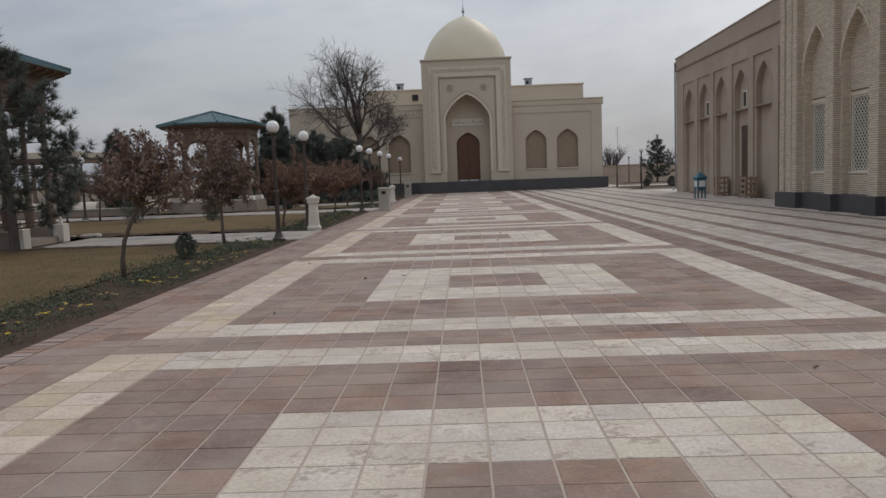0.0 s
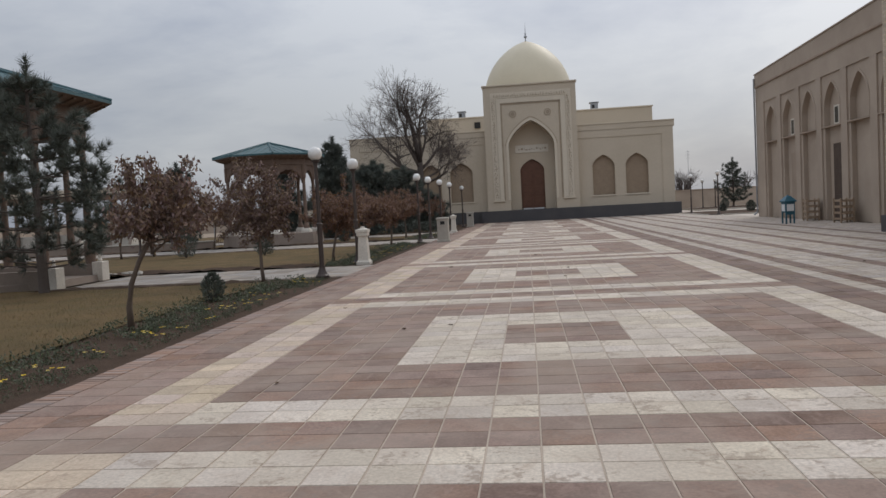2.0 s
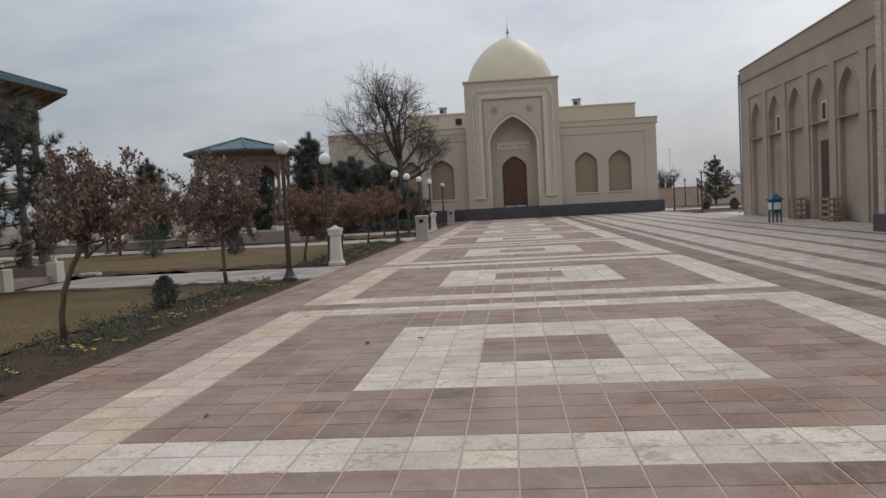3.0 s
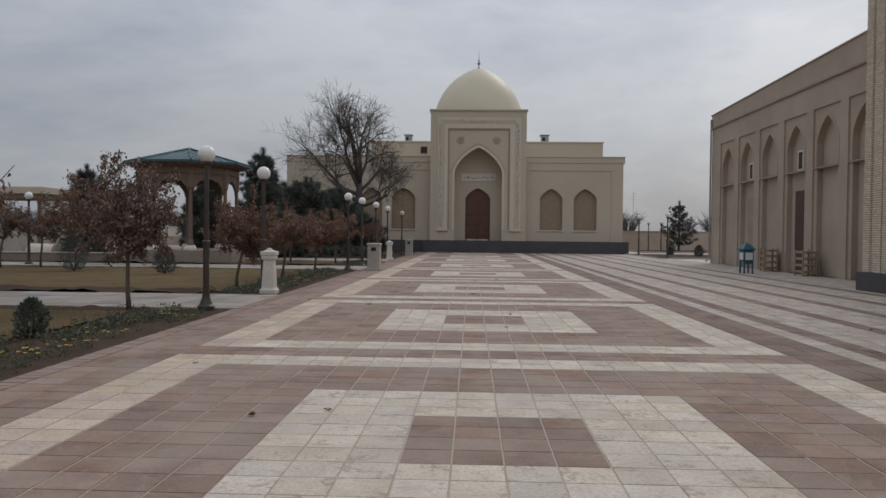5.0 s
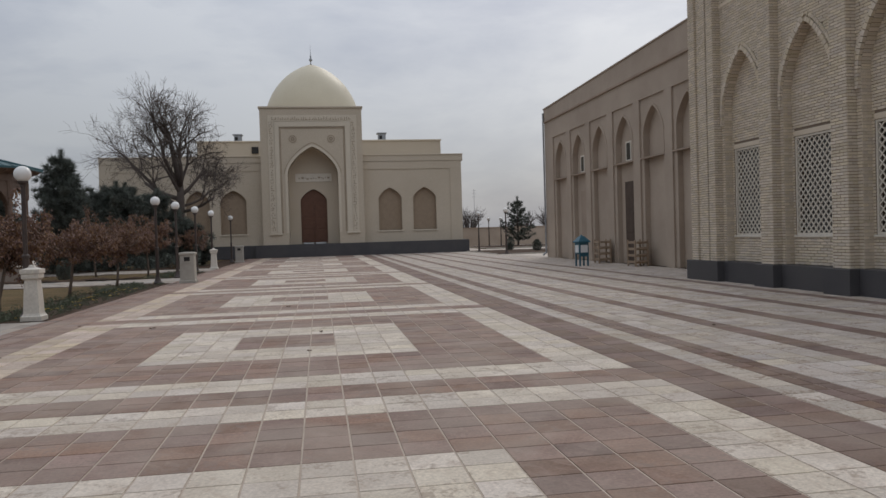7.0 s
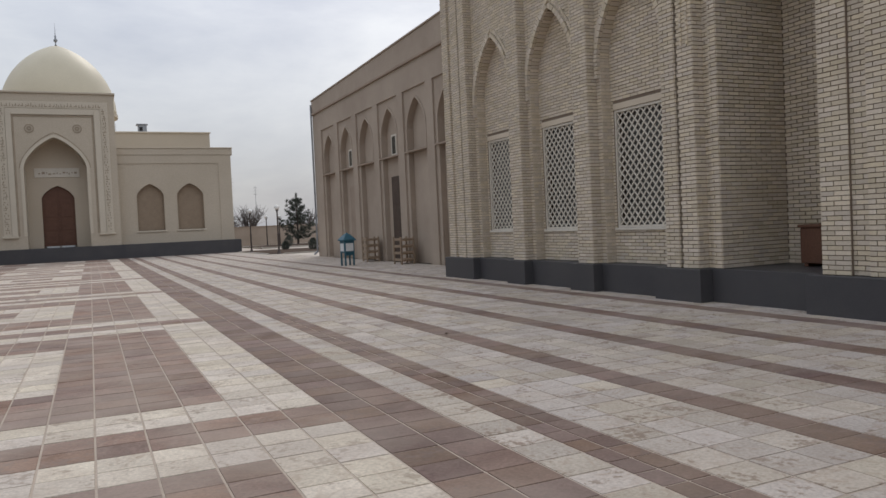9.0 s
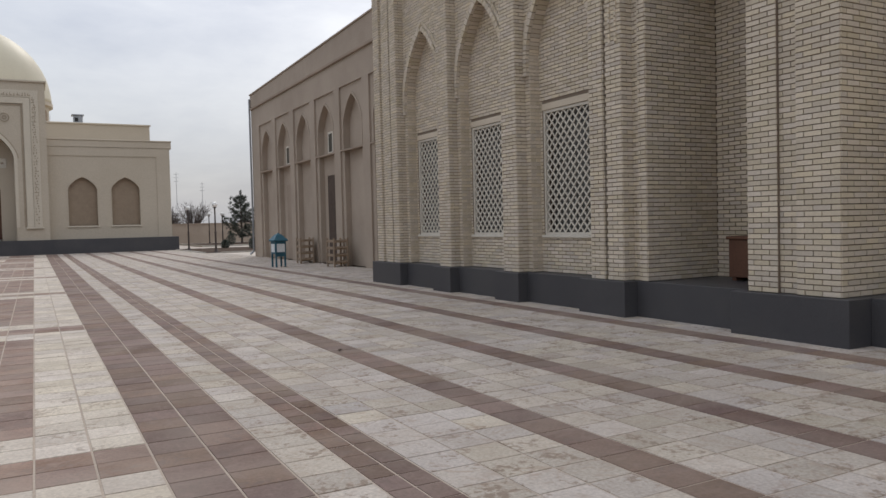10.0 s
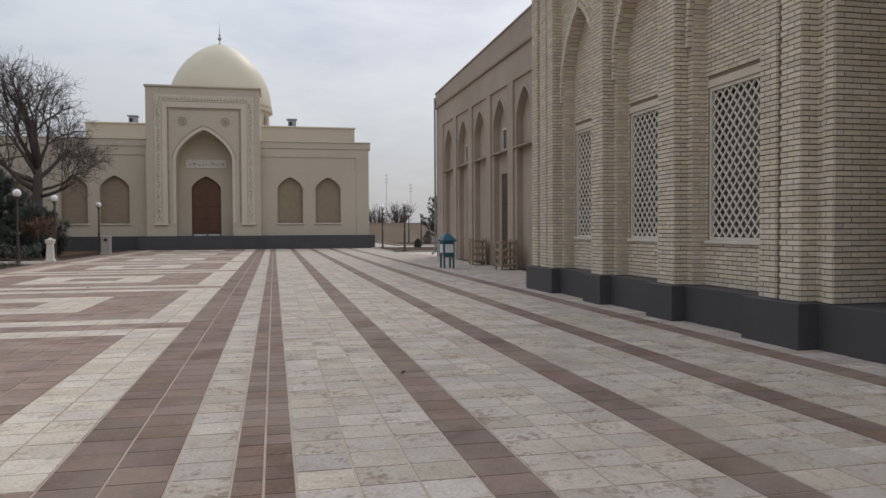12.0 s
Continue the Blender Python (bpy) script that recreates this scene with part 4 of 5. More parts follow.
    def over(u, z):
        if u <= pa0 or u >= pa1:
            return True
        for (ua, z_a), (ub, z_b) in zip(pl, pl[1:]):
            if ua <= u <= ub:
                return z > max(z_a, z_b)
        return True
    lay(g, 16.53, 18.52, 4.35, H, -XM, keep=over)
    bm = bmesh.new()
    for k in range(6):
        g.slab(bm, 16.53, 16.53 + 0.016 * (k + 1), 3.95 + k * COURSE, 3.95 + k * COURSE + 0.056, -12.31, -XM + 0.012)
    tagged(part("corbel", bm, M["brick"], t, "stepped brick corbel"), kind="stuff")
    # beaded upright panel on the end pilaster
    bm = bmesh.new()
    for k in range(70):
        for uu in (18.93, 19.07):
            g.slab(bm, uu, uu + 0.045, 4.25 + k * 0.078, 4.25 + k * 0.078 + 0.05, -XP + 0.01, -XP + 0.035)
    tagged(part("beading", bm, M["brick"], t, "beaded brick strip"), kind="stuff")
    block("pier_side", 14.60, 15.26, 12.66, 13.3)
    block("plain_wall", -8.0, 14.60, 12.6, 13.4, bricks=False, mat="brick")
    part("porch_ceiling", one_box(12.45, 13.5, 12.0, 18.52, H - 3.0, H), M["mortar"], t)
    # plinth blocks
    for u0, u1, x0 in ((26.80, 28.52, 11.72), (24.22, 25.03, 11.70), (21.60, 22.42, 11.70), (18.72, 19.82, 11.70), (15.1, 16.72, 11.70), (-8.0, 15.1, 12.1),
                       (25.03, 26.80, 11.92), (22.42, 24.22, 11.92), (19.82, 21.60, 11.92), (16.72, 18.72, 11.96)):
        part("plinth", one_box(x0, 13.5, u0, u1, -0.02, BASE_Z - 0.004, 0.006), M["plinth"], t, "black granite plinth")
    tagged(raw("brickwork", *BR, M["brick"], t, "buff bricks in running bond"), kind="stuff")
    return t


BRICK_HOUSE = brick_building()
chest = thing("wooden_chest", "dark red-brown wooden chest standing on the porch floor", "chest", (13.05, 17.52, BASE_Z))
part("body", one_box(-0.22, 0.22, -0.45, 0.44, 0.05, 0.61, 0.01), M["wood_door"], chest)
part("lid", one_box(-0.25, 0.24, -0.48, 0.47, 0.61, 0.66, 0.01), M["wood_door"], chest)
for sy in (-0.40, 0.32):
    part("foot", one_box(-0.20, 0.20, sy, sy + 0.07, 0.0, 0.05), M["wood_door"], chest)

# ---- garden beds, lawns and paths ----
GX = -4.42                                        # edge of the plaza
EDGE = ([], [])


def brick_strip(store, x0, x1, y0, y1, pitch, z=0.002, along="y"):
    vs, fs = store
    p, end = (y0, y1) if along == "y" else (x0, x1)
    while p < end - 0.02:
        q = min(p + pitch, end)
        n = len(vs)
        a = (x0, x1, p, q) if along == "y" else (p, q, y0, y1)
        h = z + random.uniform(-0.003, 0.003)
        for e, zz in ((0.003, z - 0.05), (0.006, h)):
            vs.extend(((a[0] + e, a[2] + e, zz), (a[1] - e, a[2] + e, zz), (a[1] - e, a[3] - e, zz), (a[0] + e, a[3] - e, zz)))
        fs.extend(((n + 4, n + 5, n + 6, n + 7), (n, n + 1, n + 5, n + 4), (n + 1, n + 2, n + 6, n + 5), (n + 2, n + 3, n + 7, n + 6), (n + 3, n, n + 4, n + 7)))
        p = q


brick_strip(EDGE, GX, -4.15, FLOOR_Y0, FLOOR_Y1, 0.075)
tagged(raw("edging", *EDGE, M["edge"], pavement, "row of narrow terracotta edging setts"), kind="stuff")

PATHS = ((20.75, 24.15), (37.5, 41.0), (47.4, 51.2))
BEDS = ((FLOOR_Y0, 20.75, -12.6), (24.15, 37.5, -34), (41.0, 47.4, -34), (51.2, 69.0, -34))
for (a, b), far in zip(PATHS, (-11.9, -40, -40)):
    store = ([], [])
    y = a
    while y < b - 0.1:
        q = min(y + 0.57, b)
        brick_strip(store, far, GX, y, q, 0.6, -0.004, along="x")
        y = q
    walkway = thing("garden_path", "pale stone-flagged garden path between the lawns", "path", kind="structure")
    tagged(raw("flag_field", *store, M["pathstone"], walkway, "pale stone flags"), kind="stuff")
    part("bed", one_box(far, GX, a, b, -0.07, -0.012), M["grout"], walkway)
for a, b, far in BEDS:
    sheet("lawn", far, GX - 1.75, a + 0.95, b - 0.7, -0.005, M["lawn"], "short dry autumn lawn gone ochre brown", "lawn", 0.25, 0.02)
    sheet("flower_bed", GX - 2.1, GX - 0.01, a + 0.01, b - 0.01, -0.03, M["soil"], "dark dug soil of the flower border", "flower bed", 0.09, 0.035)
    sheet("flower_bed", far, GX - 2.0, b - 0.85, b - 0.01, -0.01, M["soil"], "dark dug soil strip beside the path", "flower bed", 0.12, 0.05)
    sheet("flower_bed", far, GX - 2.0, a + 0.01, a + 1.1, 0.03, M["soil"], "dark dug soil strip beside the path", "flower bed", 0.12, 0.09)
sheet("lawn", -30, -12.6, FLOOR_Y0, 20.6, -0.012, M["lawn"], "short dry autumn lawn gone ochre brown", "lawn", 0.5, 0.02)


# ---- plants ----
def leaf_quad(vs, fs, p, d, n, length, width, bend=0.15):
    """One small leaf: two triangles folded over a mid rib."""
    s = d.cross(n).normalized() * width / 2
    k = len(vs)
    vs.extend((tuple(p), tuple(p + d * length * 0.5 + s - n * length * bend), tuple(p + d * length), tuple(p + d * length * 0.5 - s - n * length * bend)))
    fs.extend(((k, k + 1, k + 2), (k, k + 2, k + 3)))


def rand_dir(rnd):
    while True:
        v = Vector((rnd.uniform(-1, 1), rnd.uniform(-1, 1), rnd.uniform(-1, 1)))
        if 0.1 < v.length < 1:
            return v.normalized()


def small_tree(name, at, height, r, leaf, label, seed, lean=(0.15, 0.0), leaves=1500, group=""):
    rnd = random.Random(seed)
    t = thing(name, label, "tree", at, group=group)
    bm = bmesh.new()
    fork = height * 0.48
    pts = [Vector((lean[0] * s * s + 0.03 * math.sin(5 * s + seed), lean[1] * s * s, fork * s)) for s in (0, 0.25, 0.5, 0.75, 1)]
    tube(bm, pts, [0.055, 0.045, 0.04, 0.036, 0.033], 8)
    tips = []
    top = pts[-1]
    n = 9
    for i in range(13):
        a = 2 * math.pi * i / n + rnd.uniform(-0.3, 0.3)
        out = r * rnd.uniform(0.15, 0.95)
        up = (height - fork) * rnd.uniform(0.3, 1.0)
        start = pts[-1] - Vector((0, 0, rnd.uniform(0, 0.25)))
        end = start + Vector((out * math.cos(a), out * math.sin(a), up * (1.1 - 0.35 * out / r)))
        mid = (start + end) / 2 + Vector((0, 0, -0.08)) + rand_dir(rnd) * 0.06
        tube(bm, [start, mid, end], [0.02, 0.012, 0.004], 5)
        tips += [(start, mid, end)]
        for _ in range(6):
            q = mid.lerp(end, rnd.uniform(-0.3, 0.9))
            e = q + (rand_dir(rnd) + Vector((0, 0, 0.35))) * r * rnd.uniform(0.2, 0.42)
            tube(bm, [q, (q + e) / 2 + rand_dir(rnd) * 0.02, e], [0.007, 0.005, 0.002], 4)
            tips.append((q, (q + e) / 2, e))
    part("trunk", bm, M["bark"], t, "slender grey-brown trunk and limbs", smooth=True)
    vs, fs = [], []
    for _ in range(int(leaves * 3.4)):
        a, m, b = rnd.choice(tips)
        s = rnd.random() ** 0.6
        p = a.lerp(m, s * 2) if s < 0.5 else m.lerp(b, s * 2 - 1)
        p = p + rand_dir(rnd) * rnd.uniform(0, 0.15)
        d = (rand_dir(rnd) * 0.7 + Vector((0, 0, -0.75))).normalized()
        leaf_quad(vs, fs, p, d, rand_dir(rnd), rnd.uniform(0.06, 0.105), rnd.uniform(0.03, 0.052), rnd.uniform(0, 0.3))
    tagged(raw("crown", vs, fs, M[leaf], t, "hanging withered leaves"), kind="stuff")
    return t


def pine(name, at, height, r, label, seed, needle="needle", bare=0.12, tufts=7, whorls=None, group="", nlen=0.17, airy=0.25, taper=0.62):
    rnd = random.Random(seed)
    t = thing(name, label, "tree", at, group=group)
    bm = bmesh.new()
    tube(bm, [Vector((0.02 * math.sin(k), 0.02 * math.cos(2 * k), height * k / 6)) for k in range(7)], [0.11 * (1 - k / 6.6) * height / 5 + 0.012 for k in range(7)], 8)
    vs, fs = [], []
    whorls = whorls or int(height * 2.4)

    def tuft(p, d, size):
        for _ in range(34):
            dd = (d * 0.8 + rand_dir(rnd) * 0.75).normalized()
            s = dd.cross(rand_dir(rnd)).normalized() * (0.007 + 0.011 * size * size * 4)
            k = len(vs)
            vs.extend((tuple(p - s), tuple(p + s), tuple(p + dd * size * rnd.uniform(0.7, 1.2))))
            fs.append((k, k + 1, k + 2))
    for w in range(whorls):
        h = bare + (0.97 - bare) * w / whorls
        reach = r * (1 - h) ** taper * (1.0 if h > 0.2 else 0.85)
        for i in range(rnd.randint(5, 7)):
            a = 2 * math.pi * i / 6 + rnd.uniform(-0.45, 0.45) + w
            L_ = max(0.14, reach * rnd.uniform(0.6, 1.15))
            base = Vector((0, 0, h * height + rnd.uniform(-0.08, 0.08)))
            out = Vector((math.cos(a), math.sin(a), 0))
            mid = base + out * L_ * 0.55 + Vector((0, 0, L_ * 0.05))
            end = base + out * L_ + Vector((0, 0, L_ * rnd.uniform(0.25, 0.55)))
            tube(bm, [base, mid, end], [0.016 + 0.008 * L_, 0.011, 0.005], 5)
            for k in range(tufts + int(L_ * 8)):
                s = rnd.uniform(airy, 1.0)
                p = base.lerp(mid, s * 2) if s < 0.5 else mid.lerp(end, s * 2 - 1)
                side = rand_dir(rnd)
                q = p + side * rnd.uniform(0.03, 0.24) * min(1, L_)
                tuft(q, (out * 0.5 + Vector((0, 0, 0.6)) + side * 0.5).normalized(), nlen * rnd.uniform(0.8, 1.25))
            tuft(end, (out * 0.4 + Vector((0, 0, 0.9))).normalized(), nlen * 1.2)
    for k in range(8):
        tuft(Vector((0, 0, height * (0.94 + 0.012 * k))), Vector((0, 0, 1)), nlen)
    part("trunk", bm, M["bark_dark"], t, "dark rough trunk and boughs")
    tagged(raw("crown", vs, fs, M[needle], t, "dense tufts of needles"), kind="stuff")
    return t


def bush(name, at, rx, h, leaf, label, seed, leaves=700, size=0.06, group=""):
    rnd = random.Random(seed)
    t = thing(name, label, "shrub", at, group=group)
    bm = bmesh.new()
    for i in range(7):
        a = i * 0.9
        tube(bm, [Vector((0, 0, 0)), Vector((0.4 * rx * math.cos(a), 0.4 * rx * math.sin(a), h * 0.4)), Vector((0.75 * rx * math.cos(a), 0.75 * rx * math.sin(a), h * 0.75))], [0.015, 0.009, 0.004], 4)
    part("stems", bm, M["bark_dark"], t)
    vs, fs = [], []
    for _ in range(int(leaves * 2.2)):
        z = rnd.random() ** 0.85
        a = rnd.uniform(0, 2 * math.pi)
        wide = math.sin(math.pi * min(1, (z * 0.86 + 0.10))) ** 0.7 * (1 - 0.30 * z)
        out = Vector((math.cos(a), math.sin(a), 0))
        k = rnd.random() ** 0.45 * wide * (0.95 + 0.35 * noise.noise(Vector((out.x * 1.6, out.y * 1.6, z * 3 + seed))))
        p = Vector((out.x * rx * k, out.y * rx * k, h * (0.03 + 0.95 * z)))
        leaf_quad(vs, fs, p, (out * 0.7 + Vector((0, 0, 0.8)) + rand_dir(rnd) * 0.6).normalized(), rand_dir(rnd), size * rnd.uniform(0.7, 1.3), size * 0.42, 0.1)
    tagged(raw("foliage", vs, fs, M[leaf], t), kind="stuff")
    return t


def bare_tree(at, label, seed):
    rnd = random.Random(seed)
    t = thing("bare_tree", label, "tree", at)
    limbs, twigs = bmesh.new(), bmesh.new()

    def grow(p, d, L_, r, level):
        n = 3 if level < 4 else 2
        r = max(r, 0.010)
        pts, rad = [p], [r]
        for i in range(n):
            d = (d + rand_dir(rnd) * (0.24 + 0.05 * level) + Vector((0, 0, 0.10 if level < 4 else 0.02))).normalized()
            pts.append(pts[-1] + d * L_ / n)
            rad.append(r * (1 - 0.38 * (i + 1) / n))
        tube(limbs if level < 3 else twigs, pts, rad, 6 if level < 3 else 3)
        if level >= 6 or L_ < 0.26:
            return
        kids = rnd.randint(5, 6) if level < 4 else rnd.randint(4, 5)
        for i in range(kids):
            s = rnd.uniform(0.35, 1.0) if i else 1.0
            k = min(int(s * n), n - 1)
            q = pts[k].lerp(pts[k + 1], s * n - k)
            spread = 0.95 if i else 0.45
            dd = (d + rand_dir(rnd) * spread).normalized()
            if level < 2:
                dd = (dd + Vector((rnd.uniform(-0.75, 0.6), rnd.uniform(-0.5, 0.5), 0.1))).normalized()
            grow(q, dd, L_ * rnd.uniform(0.50, 0.76), rad[-1] * rnd.uniform(0.5, 0.8), level + 1)
    tube(limbs, [Vector(p) for p in ((0, 0, -0.1), (0.03, 0, 1.2), (-0.06, 0, 3.0), (0.02, 0, 4.6), (0.06, 0.05, 5.6))], [0.58, 0.42, 0.36, 0.30, 0.2], 10)
    for z, d, L_, r in ((3.9, (-0.96, -0.2, 0.22), 4.3, 0.16), (4.5, (-0.88, 0.3, 0.40), 4.2, 0.18), (5.1, (-0.62, -0.3, 0.70), 3.6, 0.17), (5.5, (0.05, 0.1, 1.0), 3.6, 0.25), (5.3, (0.38, -0.25, 0.85), 3.2, 0.18),
                        (4.7, (0.72, 0.25, 0.55), 2.6, 0.15), (3.6, (0.85, -0.3, 0.06), 2.9, 0.12), (4.0, (0.6, 0.7, 0.1), 2.6, 0.11), (5.2, (0.1, 0.6, 0.75), 2.8, 0.14), (4.9, (-0.15, -0.75, 0.6), 2.6, 0.14)):
        grow(Vector((0, 0, z)), Vector(d).normalized(), L_, r, 2)
    allv = [v for b_ in (limbs, twigs) for v in b_.verts]
    x0_, x1_, z1_ = min(v.co.x for v in allv), max(v.co.x for v in allv), max(v.co.z for v in allv)
    for v in allv:
        w_ = min(1, max(0, v.co.z / 3.0))
        k_ = 7.4 / -x0_ if v.co.x < 0 else 4.6 / x1_
        v.co.x *= 1 + (k_ - 1) * w_
        v.co.z *= 12.6 / z1_
    part("trunk", limbs, M["bark_dark"], t, "thick dark forked trunk", smooth=True)
    tagged(part("twig_mass", twigs, M["bark_dark"], t, "bare spreading twigs"), kind="stuff")


bare_tree((-7.9, 60.0, -0.05), "large old leafless tree with a wide bare crown", 11)

for i, (x, y, h, r, leaf, lx, n) in enumerate(((-5.9, 13.1, 2.85, 1.12, "leaf_red", 0.38, 1250), (-6.38, 20.3, 2.75, 1.9, "leaf_red", -0.12, 3200), (-6.3, 26.8, 2.5, 1.55, "leaf_rust", 0.15, 2300),
                                               (-6.2, 31.5, 2.5, 1.5, "leaf_rust", 0.12, 2300), (-6.6, 43.6, 2.7, 1.8, "leaf_rust", 0.0, 2200), (-15.1, 34.6, 3.3, 2.0, "leaf_rust", 0.1, 3000),
                                               (-9.2, 45.0, 2.9, 1.8, "leaf_rust", 0.0, 2200), (-18.7, 35.6, 2.9, 1.4, "leaf_red", 0.1, 1700), (-17.6, 36.6, 2.9, 1.5, "leaf_red", 0.0, 1700), (-16.9, 42.0, 3.1, 1.9, "leaf_rust", 0.15, 2400), (-6.1, 36.3, 2.5, 1.5, "leaf_rust", 0.1, 2000),
                                               (-6.5, 55.0, 2.6, 1.2, "leaf_rust", 0.0, 1200))):
    small_tree("autumn_tree", (x, y, -0.03), h, r, leaf, "young leaning tree with withered wine-red leaves" if leaf == "leaf_red" else "young tree with withered rust-brown leaves", 40 + i, (lx, 0.05), n, "young garden trees")

pine("pine_tree", (-11.7, 19.6, -0.02), 5.5, 2.9, "dark green pine with upswept boughs on the lawn", 3, tufts=5, whorls=11, nlen=0.25, airy=0.42, taper=0.8)
for i, (x, y, h, r) in enumerate(((-12.2, 50.5, 6.3, 1.9), (-10.4, 54.0, 4.9, 2.6), (-8.4, 55.5, 4.5, 2.5), (-13.8, 56.5, 4.9, 2.6), (-6.8, 57.0, 2.6, 1.5), (-12.0, 55.0, 4.6, 2.6), (-16.5, 53.0, 4.8, 2.0), (-22.6, 50.0, 5.2, 1.8), (-11.8, 62.0, 5.4, 2.3), (-19.2, 60.0, 4.6, 2.0))):
    pine("pine_tree", (x, y, -0.05), h, r, "dark conifer standing behind the garden pavilion", 60 + i, "needle_dark", 0.04, 9, int(h * 2.4), "dark conifers", 0.34)
pine("pine_tree", (22.4, 88.0, -0.08), 5.2, 2.3, "green pine beside the perimeter wall", 81, "needle", 0.15, 6, 9, "", 0.26)
bush("round_shrub", (-5.95, 16.3, -0.02), 0.27, 0.56, "sage", "small loose grey-green shrub on the lawn edge", 5, 620, 0.06)
for i, (x, y, s) in enumerate(((-10.7, 32.5, 0.48), (-14.55, 33.5, 0.66), (-9.8, 42.6, 0.4), (19.6, 80.5, 0.5))):
    bush("round_shrub", (x, y, -0.02), s, s * 2.1, "needle", "dark clipped shrub on the dry lawn", 15 + i, 800, 0.08, "clipped shrubs")

# hedge line behind the second path
rnd = random.Random(77)
vs, fs = [], []
for _ in range(2600):
    x, y = rnd.uniform(-16, -5.6), 52.2 + rnd.uniform(-0.35, 0.35)
    p = Vector((x, y, rnd.uniform(0.0, 0.75 + 0.2 * noise.noise(Vector((x, 0, 4))))))
    leaf_quad(vs, fs, p, (rand_dir(rnd) + Vector((0, 0, 0.4))).normalized(), rand_dir(rnd), 0.13, 0.07)
tagged(raw("hedge", vs, fs, M["needle_dark"]), "low dark hedge along the garden path", "hedge", kind="stuff")

# border planting: green rosettes, yellow flowers, lawn blades
rnd = random.Random(21)
green, petals, blades = ([], []), ([], []), ([], [])
for a, b, far in BEDS[:3]:
    n = int((b - a) * 85)
    for _ in range(n):
        y = rnd.uniform(a + 0.2, b - 0.2)
        x = GX - 0.24 - abs(rnd.gauss(0.72, 0.5))
        if noise.noise(Vector((x * 1.5, y * 0.9, 5))) < -0.25 or x < GX - 2.2:
            continue
        s = rnd.uniform(0.4, 0.85) * (1.0 if x < GX - 0.85 else 0.6)
        z = -0.03 + 0.03 * noise.noise(Vector((x, y, 0)))
        for _ in range(20):
            d = (rand_dir(rnd) + Vector((0, 0, 0.5))).normalized()
            leaf_quad(*green, Vector((x, y, z)) + rand_dir(rnd) * 0.10 * s + Vector((0, 0, 0.05 * s)), d, rand_dir(rnd), 0.075 * s, 0.032 * s, 0.1)
        if x > GX - 0.95 and rnd.random() < 0.11 and noise.noise(Vector((0, y * 1.1, 9))) > -0.15:
            for _ in range(rnd.randint(1, 3)):
                c = Vector((x + rnd.uniform(-0.08, 0.08), y + rnd.uniform(-0.1, 0.1), z + 0.10))
                for k in range(5):
                    an = k * 1.257 + rnd.random()
                    leaf_quad(*petals, c, Vector((math.cos(an), math.sin(an), 0.35)).normalized(), Vector((0, 0, 1)), 0.034, 0.034, 0.0)
tagged(raw("border_plants", *green, M["green"]), "low green rosette plants in the soil border", "plants", kind="stuff")
tagged(raw("yellow_flowers", *petals, M["yellow"]), "small yellow winter pansies in the border", "flowers", kind="stuff")
for _ in range(26000):
    y = rnd.uniform(5.0, 20.3)
    x = GX - 1.15 - rnd.random() * (3.5 + 0.45 * y)
    if x < -12.4:
        continue
    h = rnd.uniform(0.02, 0.055)
    d = Vector((rnd.uniform(-0.6, 0.6), rnd.uniform(-0.6, 0.6), 1)).normalized()
    s = Vector((rnd.uniform(-1, 1), rnd.uniform(-1, 1), 0)).normalized() * 0.004
    p = Vector((x, y, -0.008))
    k = len(blades[0])
    blades[0].extend((tuple(p - s), tuple(p + s), tuple(p + d * h)))
    blades[1].append((k, k + 1, k + 2))
tagged(raw("grass_blades", *blades, M["straw"]), "short dry straw-coloured grass blades", "grass", kind="stuff")

# pale stones along the path
rnd = random.Random(8)
for i in range(7):
    bm = bmesh.new()
    bmesh.ops.create_icosphere(bm, subdivisions=2, radius=1.0)
    for v in bm.verts:
        v.co *= 1 + 0.25 * noise.noise(v.co * 1.4 + Vector((i * 3, 0, 0)))
        v.co = Vector((v.co.x * rnd.uniform(0.15, 0.16), v.co.y * 0.12, v.co.z * 0.07))
    ob = part("border_stone", bm, M["concrete"])
    ob.matrix_basis = pose(-13.0 + i * 0.2 + rnd.uniform(-0.05, 0.05), 24.5 + rnd.uniform(-0.15, 0.2), 0.03, 0, 0, rnd.uniform(0, 180)) @ Matrix.Diagonal((rnd.uniform(0.7, 1.3),) * 3 + (1,))
    tagged(ob, "rough pale fieldstone lying along the path edge", "stone", "path stones")


# planting bed and pale path beside the mausoleum
sheet("flower_bed", 13.1, 34.0, 58.6, 70.0, 0.035, M["soil"], "dark bare soil bed beside the mausoleum", "flower bed", 0.4, 0.015)
for i in range(16):
    bm = one_box(-0.49, 0.49, -0.07, 0.07, -0.1, 0.055, 0.012)
    ob = part("kerb_stone", bm, M["concrete"])
    ob.matrix_basis = pose(14.5 + i, 58.5, 0.0)
    tagged(ob, "pale concrete kerb stone round the soil bed", "kerb", "kerb stones")
for i in range(11):
    bm = one_box(-0.07, 0.07, -0.49, 0.49, -0.1, 0.055, 0.012)
    ob = part("kerb_stone", bm, M["concrete"])
    ob.matrix_basis = pose(13.05, 59.2 + i, 0.0)
    tagged(ob, "pale concrete kerb stone round the soil bed", "kerb", "kerb stones")
for i, (x, y, s_) in enumerate(((17.6, 64.5, 0.45), (19.9, 66.0, 0.5), (16.4, 68.2, 0.35))):
    bush("round_shrub", (x, y, -0.05), s_, s_ * 2.0, "needle", "dark clipped shrub in the bare soil bed", 55 + i, 700, 0.09, "clipped shrubs")

